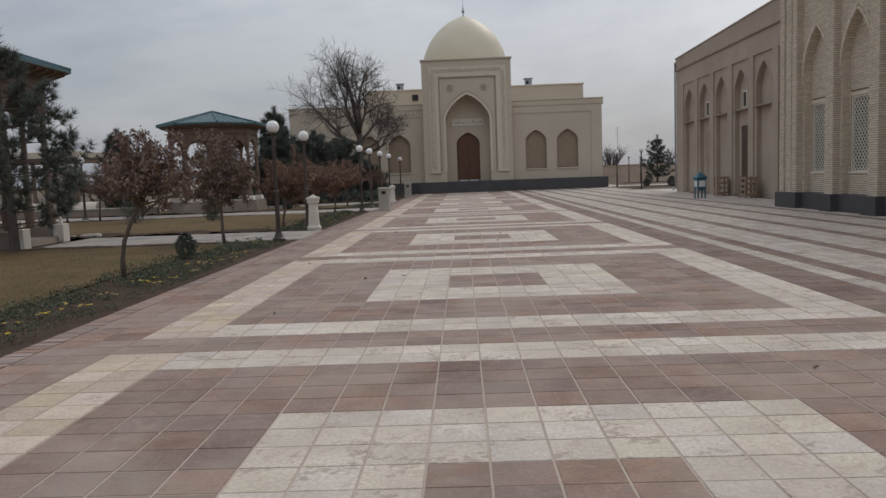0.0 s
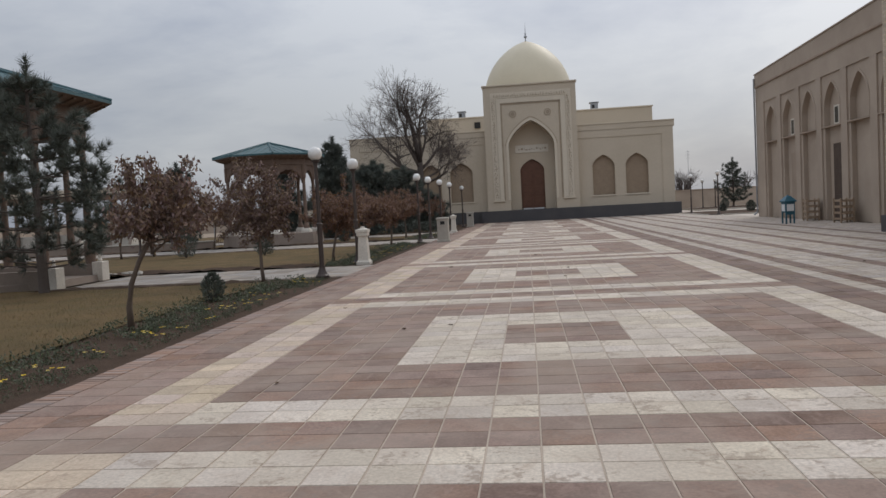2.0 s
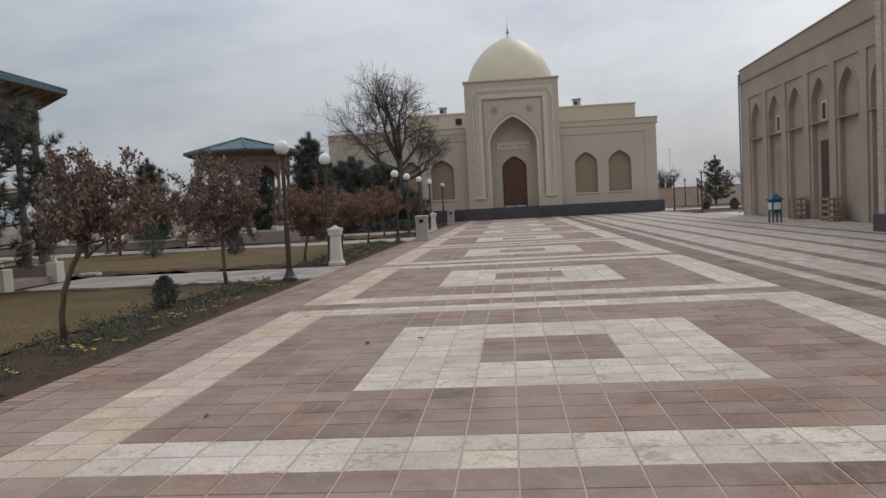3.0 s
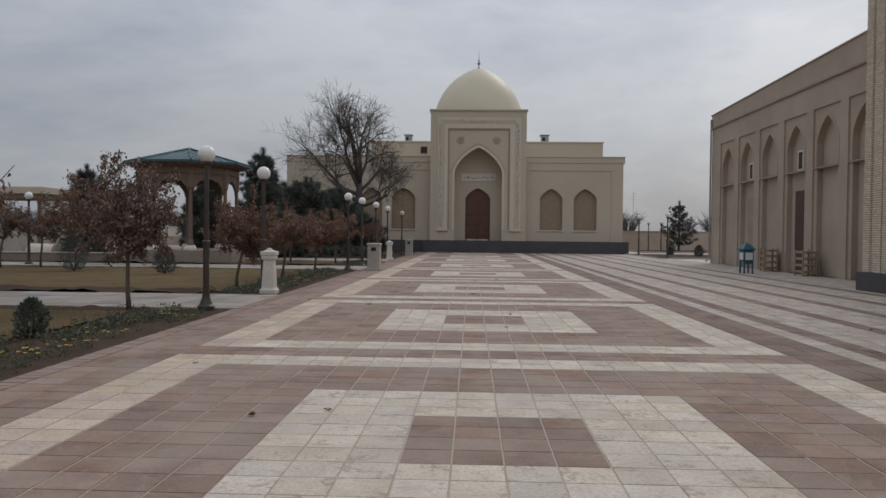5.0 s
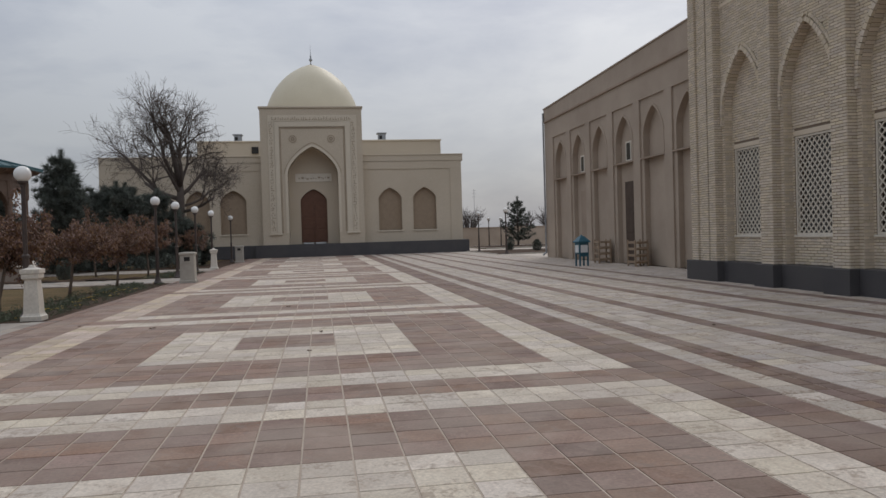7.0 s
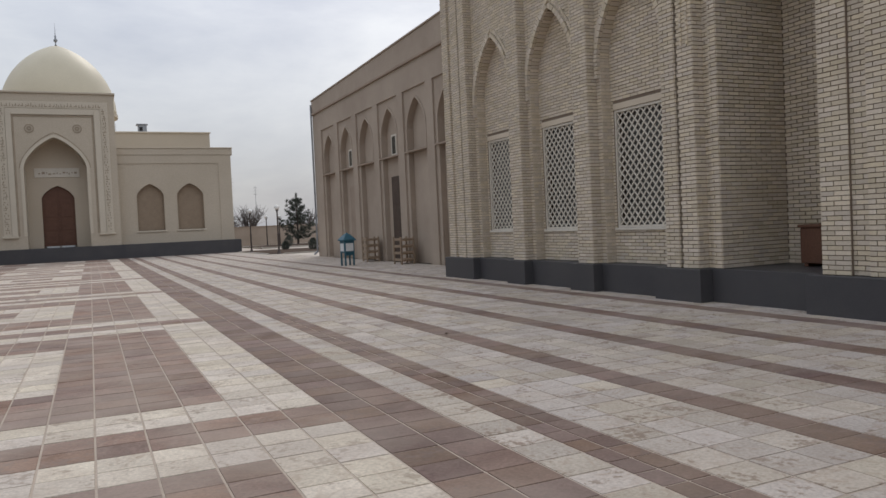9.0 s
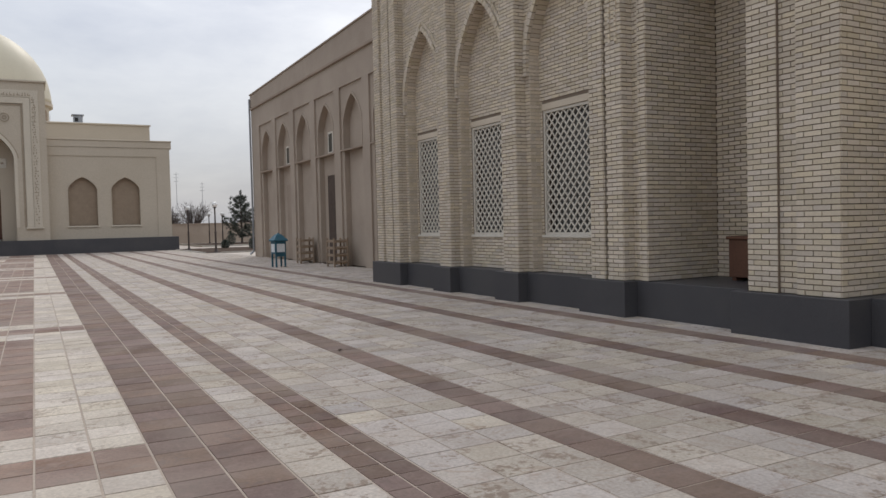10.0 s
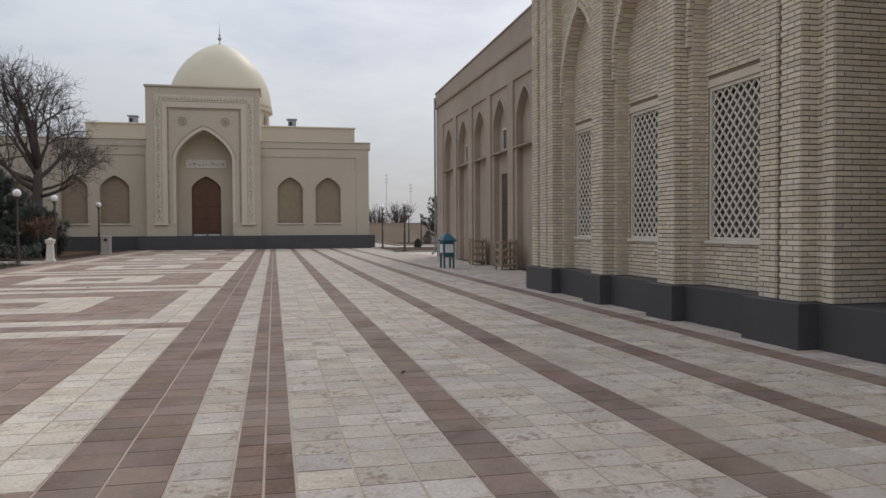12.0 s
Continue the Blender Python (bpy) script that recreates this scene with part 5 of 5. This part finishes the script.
# ---- street lamps, posts, bins ----
def street_lamp(at, first=None, height=3.06, label="dark brown lamp post with a white opal globe"):
    if first:
        return copy_thing(first, pose(*at))
    t = thing("street_lamp", label, "lamp", at, group="globe lamps")
    bm = bmesh.new()
    lathe(bm, [(0.17, 0.0), (0.17, 0.05), (0.13, 0.09), (0.10, 0.16), (0.075, 0.24), (0.07, 0.30)], 16)
    part("base", bm, M["pole"], t, "flared foot", smooth=False)
    bm = bmesh.new()
    lathe(bm, [(0.062, 0.30), (0.062, 1.28), (0.078, 1.29), (0.078, 1.34), (0.048, 1.36), (0.045, 2.78), (0.06, 2.79), (0.06, 2.84)], 16)
    part("pole", bm, M["pole"], t)
    bm = bmesh.new()
    lathe(bm, [(0.05, 2.84), (0.105, 2.865), (0.11, 2.90), (0.08, 2.915)], 16)
    part("collar", bm, M["pole"], t)
    bm = bmesh.new()
    lathe(bm, [(max(0.004, 0.172 * math.sin(a)), height - 0.172 * math.cos(a)) for a in [math.pi * i / 18 for i in range(19)]], 28)
    part("globe", bm, M["globe"], t, "white opal globe", smooth=True)
    return t


lamp = street_lamp((-5.0, 20.66, -0.01))
for at in ((-5.12, 25.2, -0.02), (-19.5, 38.9, -0.02), (-4.93, 37.4, -0.02), (-4.93, 41.4, -0.02), (-4.9, 46.3, -0.02), (-4.9, 51.9, -0.02), (-4.95, 61.8, -0.02), (13.4, 66.2, -0.03), (13.8, 59.0, -0.03), (19.3, 88.6, -0.09), (20.4, 87.6, -0.09), (18.2, 62.0, -0.03)):
    street_lamp(at, lamp)


def marble_post(at, first=None):
    if first:
        return copy_thing(first, pose(*at))
    t = thing("marble_post", "white marble gate post with a tapered shaft and moulded cap", "post", at, group="marble posts")
    bm = bmesh.new()
    square_lathe(bm, [(0.20, 0.0), (0.20, 0.09), (0.175, 0.11), (0.16, 0.15)])
    part("base", bm, M["marble"], t)
    bm = bmesh.new()
    square_lathe(bm, [(0.155, 0.15), (0.14, 0.5), (0.12, 0.83)])
    part("shaft", bm, M["marble"], t)
    bm = bmesh.new()
    square_lathe(bm, [(0.125, 0.83), (0.165, 0.87), (0.165, 0.95), (0.185, 0.97), (0.185, 1.05), (0.13, 1.06), (0.06, 1.09), (0.045, 1.13), (0.0, 1.14)])
    part("cap", bm, M["marble"], t, "moulded cap with a small knob")
    return t


post = marble_post((-4.80, 24.62, -0.01))
marble_post((-4.52, 49.6, -0.01), post)


def stone_bin(at, first=None):
    if first:
        return copy_thing(first, pose(*at))
    t = thing("litter_bin", "grey-beige stone litter bin with a dark slot under its lid", "bin", at, group="stone litter bins")
    bm = bmesh.new()
    square_lathe(bm, [(0.29, 0.0), (0.29, 0.08), (0.255, 0.1), (0.25, 1.02)])
    part("body", bm, M["concrete"], t)
    bm = bmesh.new()
    square_lathe(bm, [(0.27, 1.02), (0.28, 1.04), (0.28, 1.09), (0.24, 1.12), (0.0, 1.13)])
    part("lid", bm, M["concrete"], t)
    bm = bmesh.new()
    box(bm, -0.10, 0.10, -0.262, -0.245, 0.80, 0.95)
    part("slot", bm, M["dark"], t, "dark slot")
    bm = bmesh.new()
    for s in ((-0.2, -0.185, 0.2, 0.72), (0.185, 0.2, 0.2, 0.72)):
        box(bm, s[0], s[1], -0.262, -0.25, s[2], s[3])
    box(bm, -0.2, 0.2, -0.262, -0.25, 0.72, 0.735)
    part("panel_line", bm, M["concrete"], t)
    return t


bin_ = stone_bin((-3.76, 36.95, 0.0))
stone_bin((-4.3, 60.6, 0.0), bin_)


# ---- garden pavilions ----
def pavilion(at, R, eave, apex, rz, label, floor=0.62):
    t = thing("pavilion", label, "pavilion", at, rz, group="garden pavilions")
    n = 8
    P = lambda r, i, z: Vector((r * math.cos(2 * math.pi * (i + 0.5) / n), r * math.sin(2 * math.pi * (i + 0.5) / n), z))
    ra = R * 0.76
    # plinth
    bm = bmesh.new()
    lo = [bm.verts.new(P(ra + 0.45, i, -0.05)) for i in range(n)]
    hi = [bm.verts.new(P(ra + 0.40, i, floor)) for i in range(n)]
    for i in range(n):
        bm.faces.new((lo[i], lo[(i + 1) % n], hi[(i + 1) % n], hi[i]))
    bm.faces.new(hi)
    part("plinth", bm, M["brown_wall"], t, "raised brown stone plinth")
    # columns on marble feet
    for i in range(n):
        p = P(ra, i, 0)
        bm = bmesh.new()
        lathe(bm, [(0.20, floor - 0.02), (0.20, floor + 0.06), (0.13, floor + 0.14), (0.17, 0.9), (0.16, 1.0), (0.11, 1.15), (0.10, 2.2), (0.085, eave - 1.35), (0.14, eave - 1.25), (0.15, eave - 0.55)], 12, p.x, p.y)
        col = part("column", bm, M["dark_wood"], t, "turned dark wooden column", smooth=False)
        bm = bmesh.new()
        square_lathe(bm, [(0.24, floor - 0.02), (0.24, floor + 0.10), (0.17, floor + 0.24)], p.x, p.y)
        part("foot", bm, M["marble"], col, "white stone foot")
    # arched valances between the columns, beams
    for i in range(n):
        a, b = P(ra, i, 0), P(ra, i + 1, 0)
        u = (b - a).normalized()
        out = Vector((u.y, -u.x, 0))
        L_ = (b - a).length
        f = Face(a, u, out)
        bm = bmesh.new()
        zt = eave - 0.55
        top = [(0.12, zt - 1.0)]
        m = 26
        for k in range(m + 1):
            s = k / m
            base = math.sin(math.pi * s) ** 0.45
            lobes = 0.07 * abs(math.sin(5 * math.pi * s))
            top.append((0.12 + (L_ - 0.24) * s, zt - 0.95 + 0.72 * base - lobes * 0.9))
        top.append((L_ - 0.12, zt - 1.0))
        for (ua, za), (ub, zb) in zip(top, top[1:]):
            for d in (-0.05, 0.05):
                bm.faces.new([bm.verts.new(f.at(uu, zz, d)) for uu, zz in ((ua, za), (ub, zb), (ub, zt), (ua, zt))])
            bm.faces.new([bm.verts.new(f.at(uu, zz, d)) for uu, zz, d in ((ua, za, -0.05), (ub, zb, -0.05), (ub, zb, 0.05), (ua, za, 0.05))])
        part("valance", bm, M["dark_wood"], t, "carved arched wooden valance")
        bm = bmesh.new()
        lo_ = [f.at(uu, zz, d) for uu in (-0.05, L_ + 0.05) for d in (-0.12, 0.12) for zz in (zt, eave - 0.22)]
        q = [bm.verts.new(p) for p in lo_]
        for k in ((0, 1, 3, 2), (4, 6, 7, 5), (0, 4, 5, 1), (2, 3, 7, 6), (0, 2, 6, 4), (1, 5, 7, 3)):
            bm.faces.new([q[j] for j in k])
        part("beam", bm, M["dark_wood"], t)
    # soffit, eave board and ribbed metal roof
    bm = bmesh.new()
    r0 = [bm.verts.new(P(ra - 0.2, i, eave - 0.2)) for i in range(n)]
    r1 = [bm.verts.new(P(ra + 0.3, i, eave - 0.22)) for i in range(n)]
    r2 = [bm.verts.new(P(R - 0.03, i, eave - 0.05)) for i in range(n)]
    for a_, b_ in ((r0, r1), (r1, r2)):
        for i in range(n):
            bm.faces.new((a_[i], a_[(i + 1) % n], b_[(i + 1) % n], b_[i]))
    bm.faces.new(r0)
    part("soffit", bm, M["dark_wood"], t, "boarded dark soffit")
    for i in range(n):
        for k in range(6):
            bm = bmesh.new()
            s = (k + 0.5) / 6
            c = P(R - 0.12, i, 0).lerp(P(R - 0.12, i + 1, 0), s)
            o = c.normalized()
            inn = c - o * 0.45
            side = Vector((-o.y, o.x, 0)) * 0.05
            q = [bm.verts.new(v) for v in (inn - side + Vector((0, 0, eave - 0.28)), inn + side + Vector((0, 0, eave - 0.28)), c + side + Vector((0, 0, eave - 0.13)), c - side + Vector((0, 0, eave - 0.13)),
                                           inn - side + Vector((0, 0, eave - 0.14)), inn + side + Vector((0, 0, eave - 0.14)), c + side + Vector((0, 0, eave - 0.05)), c - side + Vector((0, 0, eave - 0.05)))]
            for j in ((0, 1, 2, 3), (2, 3, 7, 6), (0, 3, 7, 4), (1, 2, 6, 5), (0, 1, 5, 4)):
                bm.faces.new([q[x] for x in j])
            part("rafter_end", bm, M["dark_wood"], t)
    bm = bmesh.new()
    e0 = [bm.verts.new(P(R, i, eave - 0.06)) for i in range(n)]
    e1 = [bm.verts.new(P(R, i, eave + 0.03)) for i in range(n)]
    top = bm.verts.new((0, 0, apex))
    for i in range(n):
        bm.faces.new((e0[i], e0[(i + 1) % n], e1[(i + 1) % n], e1[i]))
        bm.faces.new((e1[i], e1[(i + 1) % n], top))
    roof = part("roof", bm, M["roof_green"], t, "faded green metal roof")
    for i in range(n):
        bm = bmesh.new()
        tube(bm, [P(R, i, eave + 0.05), Vector((0, 0, apex + 0.03))], [0.05, 0.05], 6)
        part("hip_ridge", bm, M["roof_green"], roof)
        for k in range(1, 6):
            s = k / 6
            a_ = P(R, i, eave + 0.03).lerp(P(R, i + 1, eave + 0.03), s)
            reach = 1 - abs(s - 0.5) * 2
            mid = (P(R, i, eave + 0.03) + P(R, i + 1, eave + 0.03)) / 2
            b_ = a_ + (Vector((0, 0, apex)) - mid) * reach * 0.98
            bm = bmesh.new()
            tube(bm, [a_ + Vector((0, 0, 0.012)), b_ + Vector((0, 0, 0.012))], [0.014, 0.014], 4)
            part("seam", bm, M["roof_green"], roof)
    return t


pavilion((-14.2, 44.0, 0.0), 3.1, 4.90, 5.72, 0, "octagonal garden pavilion with carved columns and green roof")
pavilion((-15.65, 22.6, 0.0), 3.85, 5.25, 6.5, 0, "near octagonal pavilion with deep eaves and green roof", 0.14)
for x0, x1, y in ((-18.5, -12.5, 20.88), (-18.0, -12.72, 23.42)):
    wall = thing("step_wall", "low brown garden wall with a white stone end block", "wall", (x1, y, 0), group="cheek walls")
    part("body", one_box(x0 - x1, 0, 0, 0.30, -0.05, 0.46, 0.01), M["brown_wall"], wall)
    part("end_block", one_box(0.002, 0.32, -0.04, 0.34, -0.05, 0.52, 0.012), M["marble"], wall, "white stone end block")
    bm = bmesh.new()
    lathe(bm, [(0.05, 0.52), (0.07, 0.56), (0.04, 0.62), (0.05, 0.68), (0.02, 0.74)], 10, 0.16, 0.15)
    part("knob", bm, M["marble"], wall, "small white knob")


# flat-roofed shelter behind the near pavilion
shelter = thing("shelter", "open shelter with a beige fascia above a low pale wall", "shelter", (-31.0, 52.0, -0.05))
part("roof", one_box(-7.0, 5.7, -2.0, 2.2, 3.72, 4.15, 0.03), M["stucco"], shelter, "flat roof with a beige fascia")
part("ceiling_board", one_box(-6.9, 5.6, -1.9, 2.1, 3.45, 3.72), M["dark_wood"], shelter, "dark boarded underside")
for k_ in range(5):
    part("post", one_box(-6.4 + k_ * 2.9, -6.2 + k_ * 2.9, -1.7, -1.5, 0.0, 3.45, 0.02), M["dark_wood"], shelter, "brown timber post")
part("low_wall", one_box(-6.6, 5.4, -1.45, -1.2, 0.0, 1.15, 0.02), M["concrete"], shelter, "low pale parapet wall")
part("floor_slab", one_box(-7.0, 5.7, -2.0, 2.2, 0.0, 0.12), M["concrete"], shelter)


# low retaining wall of the grave terrace and a vaulted tomb on it
terrace = thing("terrace_wall", "low brown stone retaining wall along the garden path", "wall", (-26.5, 43.2, -0.05))
part("body", one_box(-10.5, 9.0, 0, 0.35, 0, 0.40, 0.01), M["brown_wall"], terrace)
part("coping", one_box(-10.55, 9.05, -0.04, 0.39, 0.402, 0.47, 0.012), M["concrete"], terrace, "pale stone coping")


def tomb(at, first=None):
    if first:
        return copy_thing(first, pose(*at))
    t = thing("tomb", "vaulted beige plaster tomb with brown end stones", "tomb", at, group="vaulted tombs")
    part("base", one_box(-0.95, 0.95, -0.55, 0.55, -0.02, 0.22, 0.015), M["concrete"], t)
    arc = [(0.46 * math.cos(a), 0.22 + 0.62 * math.sin(a)) for a in [math.pi * i / 14 for i in range(15)]]
    bm = bmesh.new()
    ends = [[bm.verts.new((x, y, z)) for y, z in arc] for x in (-0.72, 0.72)]
    for i in range(14):
        bm.faces.new((ends[0][i], ends[0][i + 1], ends[1][i + 1], ends[1][i]))
    part("vault", bm, M["stucco_light"], t, "smooth beige vault", smooth=True)
    for x in (-0.86, 0.72):
        bm = bmesh.new()
        a_, b_ = ([bm.verts.new((x + k, y * 1.12, 0.2 + (z - 0.2) * 1.1)) for y, z in arc] for k in (0, 0.14))
        bm.faces.new(a_)
        bm.faces.new(b_)
        for i in range(-1, 14):
            bm.faces.new((a_[i], a_[i + 1], b_[i + 1], b_[i]))
        part("end_stone", bm, M["brown_wall"], t, "rounded brown end stone")
    return t


grave = tomb((-22.5, 45.2, -0.05))
tomb((-25.9, 45.4, -0.05), grave)

# ---- donation box and wooden racks by the clay wall ----
def donation_box(at):
    t = thing("donation_box", "teal-blue wooden donation box with a hipped lid on four legs", "box", at, 8)
    for sx in (-1, 1):
        for sy in (-1, 1):
            bm = bmesh.new()
            box(bm, sx * 0.18 - 0.03, sx * 0.18 + 0.03, sy * 0.18 - 0.03, sy * 0.18 + 0.03, 0, 0.55, 0.006)
            part("leg", bm, M["blue"], t)
    part("body", one_box(-0.215, 0.215, -0.215, 0.215, 0.50, 0.98, 0.012), M["blue"], t)
    part("apron", one_box(-0.15, 0.15, -0.19, -0.17, 0.40, 0.50), M["blue"], t)
    part("notice", one_box(-0.16, 0.16, -0.227, -0.217, 0.57, 0.88), M["white"], t, "white notice panel")
    part("notice", one_box(-0.227, -0.217, -0.15, 0.15, 0.57, 0.88), M["white"], t, "white notice panel")
    bm = bmesh.new()
    square_lathe(bm, [(0.27, 0.98), (0.27, 1.03), (0.09, 1.24), (0.04, 1.26), (0.0, 1.32)])
    part("lid", bm, M["blue"], t, "hipped blue lid")


donation_box((11.85, 38.3, 0.0))


def wood_rack(at, rz):
    t = thing("wooden_rack", "rough slatted wooden rack standing against the wall", "rack", at, rz, group="wooden racks")
    for sx in (-0.36, 0.36):
        for sy in (-0.26, 0.26):
            part("upright", one_box(sx - 0.035, sx + 0.035, sy - 0.03, sy + 0.03, 0, 1.05, 0.005), M["wood"], t)
    for z in (0.12, 0.38, 0.64, 0.90):
        for sy in (-0.28, 0.24):
            part("slat", one_box(-0.40, 0.40, sy, sy + 0.03, z, z + 0.10, 0.004), M["wood"], t)
        part("shelf", one_box(-0.36, 0.36, -0.24, 0.24, z, z + 0.02), M["wood"], t)
    for z in (0.16, 0.42, 0.68, 0.92):
        part("slat", one_box(-0.40, -0.375, -0.22, 0.20, z, z + 0.07, 0.004), M["wood"], t)


wood_rack((13.58, 36.6, 0.0), 90)
wood_rack((13.58, 40.4, 0.0), 84)

# ---- perimeter wall and far things ----
per = thing("perimeter_wall", "plain clay-coloured perimeter wall with a coping", "wall", kind="structure")
part("wall", one_box(13, 120, 96, 96.4, -0.1, 2.05), M["tan"], per)
part("coping", one_box(13, 120, 95.92, 96.48, 2.05, 2.15), M["tan_dark"], per)
part("wall", one_box(-120, -16, 96, 96.4, -0.1, 1.9), M["tan"], per)
part("coping", one_box(-120, -16, 95.92, 96.48, 1.9, 2.0), M["tan_dark"], per)
part("wall", one_box(-60.4, -60, -30, 96, -0.1, 1.9), M["tan"], per)
kerb = thing("raised_bed", "earth bed with a pale kerb and low scrub", "flower bed", kind="structure")
part("soil", one_box(16.5, 30, 77, 92, -0.1, 0.02), M["soil"], kerb)
part("kerb", one_box(16.3, 16.5, 76.8, 92, -0.1, 0.10), M["concrete"], kerb)
part("kerb", one_box(16.3, 30, 76.6, 76.8, -0.1, 0.10), M["concrete"], kerb)
sheet("forecourt", 12.95, 40, 50.9, 96, -0.03, M["forecourt"], "pale paved forecourt beyond the plaza", "pavement")
for x, y, h in ((24.5, 140, 11), (30.5, 150, 10)):
    bm = bmesh.new()
    tube(bm, [Vector((0, 0, 0)), Vector((0, 0, h))], [0.06, 0.03], 6)
    for k in range(3):
        tube(bm, [Vector((-0.4, 0, h - 0.6 * k - 0.3)), Vector((0.4, 0, h - 0.6 * k - 0.3))], [0.03, 0.03], 4)
    ob = part("mast", bm, M["steel"])
    ob.matrix_basis = pose(x, y, -0.1)
    tagged(ob, "thin grey utility mast beyond the perimeter wall", "mast", "utility masts")
rnd = random.Random(9)
for i, (x, y, h) in enumerate(((19, 112, 4.6), (23, 118, 5.4), (29, 110, 4.2), (36, 120, 5.2), (44, 116, 4.4), (-30, 118, 5), (-42, 112, 4.6), (-55, 116, 5.4), (-36, 124, 5.2), (-66, 120, 5))):
    t = thing("far_tree", "grey leafless scrub tree beyond the perimeter wall", "tree", (x, y, -0.1), group="far scrub trees")
    bm = bmesh.new()
    for k in range(46):
        a, s = rnd.uniform(0, 6.28), rnd.uniform(0.25, 1)
        e_ = Vector((math.cos(a) * h * 0.42 * s, math.sin(a) * h * 0.42 * s, h * (0.55 + 0.45 * rnd.random() * (1.1 - s * 0.4))))
        m_ = Vector((e_.x * 0.3, e_.y * 0.3, h * 0.35))
        tube(bm, [Vector((0, 0, -0.05)), m_, e_], [0.10, 0.06, 0.02], 3)
        for _ in range(5):
            tube(bm, [m_.lerp(e_, rnd.uniform(0.3, 1)), e_ + rand_dir(rnd) * 0.9], [0.03, 0.012], 3)
    part("crown", bm, M["far_tree"], t)

# garden fence rail at the back of the lawns
rail = thing("garden_fence", "pale metal rail fence behind the garden", "fence", (0, 0, 0))
for k in range(24):
    part("post", one_box(-40 + k * 1.5 - 0.04, -40 + k * 1.5 + 0.04, 74.96, 75.04, -0.1, 3.0), M["steel"], rail)
for z in (1.9, 2.9):
    part("rail", one_box(-40, -5.6, 74.97, 75.03, z, z + 0.08), M["lattice"], rail)
part("panel", one_box(-40, -5.6, 75.05, 75.12, 1.1, 1.88), M["lattice"], rail, "pale panel")

# fallen leaves on the paving
rnd = random.Random(4)
LEAVES = ((2.72, 5.95), (-2.25, 9.1), (-0.95, 12.2), (-1.55, 12.0), (-2.9, 14.4), (0.85, 18.2), (-3.3, 19.0), (-1.9, 21.8), (1.0, 20.2), (-3.4, 22.8), (6.9, 18.6), (0.3, 25.0), (-0.6, 31.0), (1.1, 31.6), (0.4, 30.4), (-2.2, 27.5))
bm = bmesh.new()
vs, fs = [], []
for k in range(3):
    leaf_quad(vs, fs, Vector((0.02 * k, 0.01 * k, 0.006)), Vector((math.cos(k * 2.3), math.sin(k * 2.3), 0.18)).normalized(), Vector((0, 0, -1)), 0.09, 0.06, 0.25)
me_leaf = bpy.data.meshes.new("fallen_leaf")
me_leaf.from_pydata(vs, [], fs)
me_leaf.materials.append(M["dead_leaf"])
bm.free()
for x, y in LEAVES:
    ob = new("fallen_leaf", me_leaf)
    ob.matrix_basis = pose(x, y, 0.002, 0, 0, rnd.uniform(0, 360)) @ Matrix.Diagonal((rnd.uniform(0.4, 0.8),) * 3 + (1,))
    tagged(ob, "curled dry brown leaf fallen on the paving", "leaf", "fallen leaves")

# ---- single tiles and bricks that lie nearest ----
me_tiles = {}
for kind, xa, xb, ya, yb in NEAR[:299]:
    if kind not in me_tiles:
        bm = bmesh.new()
        square_lathe(bm, [(0.5, -0.012), (0.49, 0.0)])
        me_tiles[kind] = mesh_of("tile", bm, M[kind + "_object"])
    ob = new("tile", me_tiles[kind])
    ob.parent = pavement
    ob.matrix_basis = pose((xa + xb) / 2, (ya + yb) / 2, random.uniform(-0.0015, 0.001)) @ Matrix.Diagonal((xb - xa - 0.009, yb - ya - 0.008, 1, 1))
bm = bmesh.new()
box(bm, -0.5, 0.5, -0.5, 0.5, -0.5, 0.5)
me_brick = mesh_of("brick", bm, M["brick_o"])
for face, a, b, za, zb, d in BR_NEAR[:299]:
    ob = new("brick", me_brick)
    ob.parent = BRICK_HOUSE
    c = face.at((a + b) / 2, (za + zb) / 2, d - 0.008)
    ob.matrix_basis = Matrix.Translation(c) @ Matrix.Diagonal((0.016, b - a, zb - za, 1))
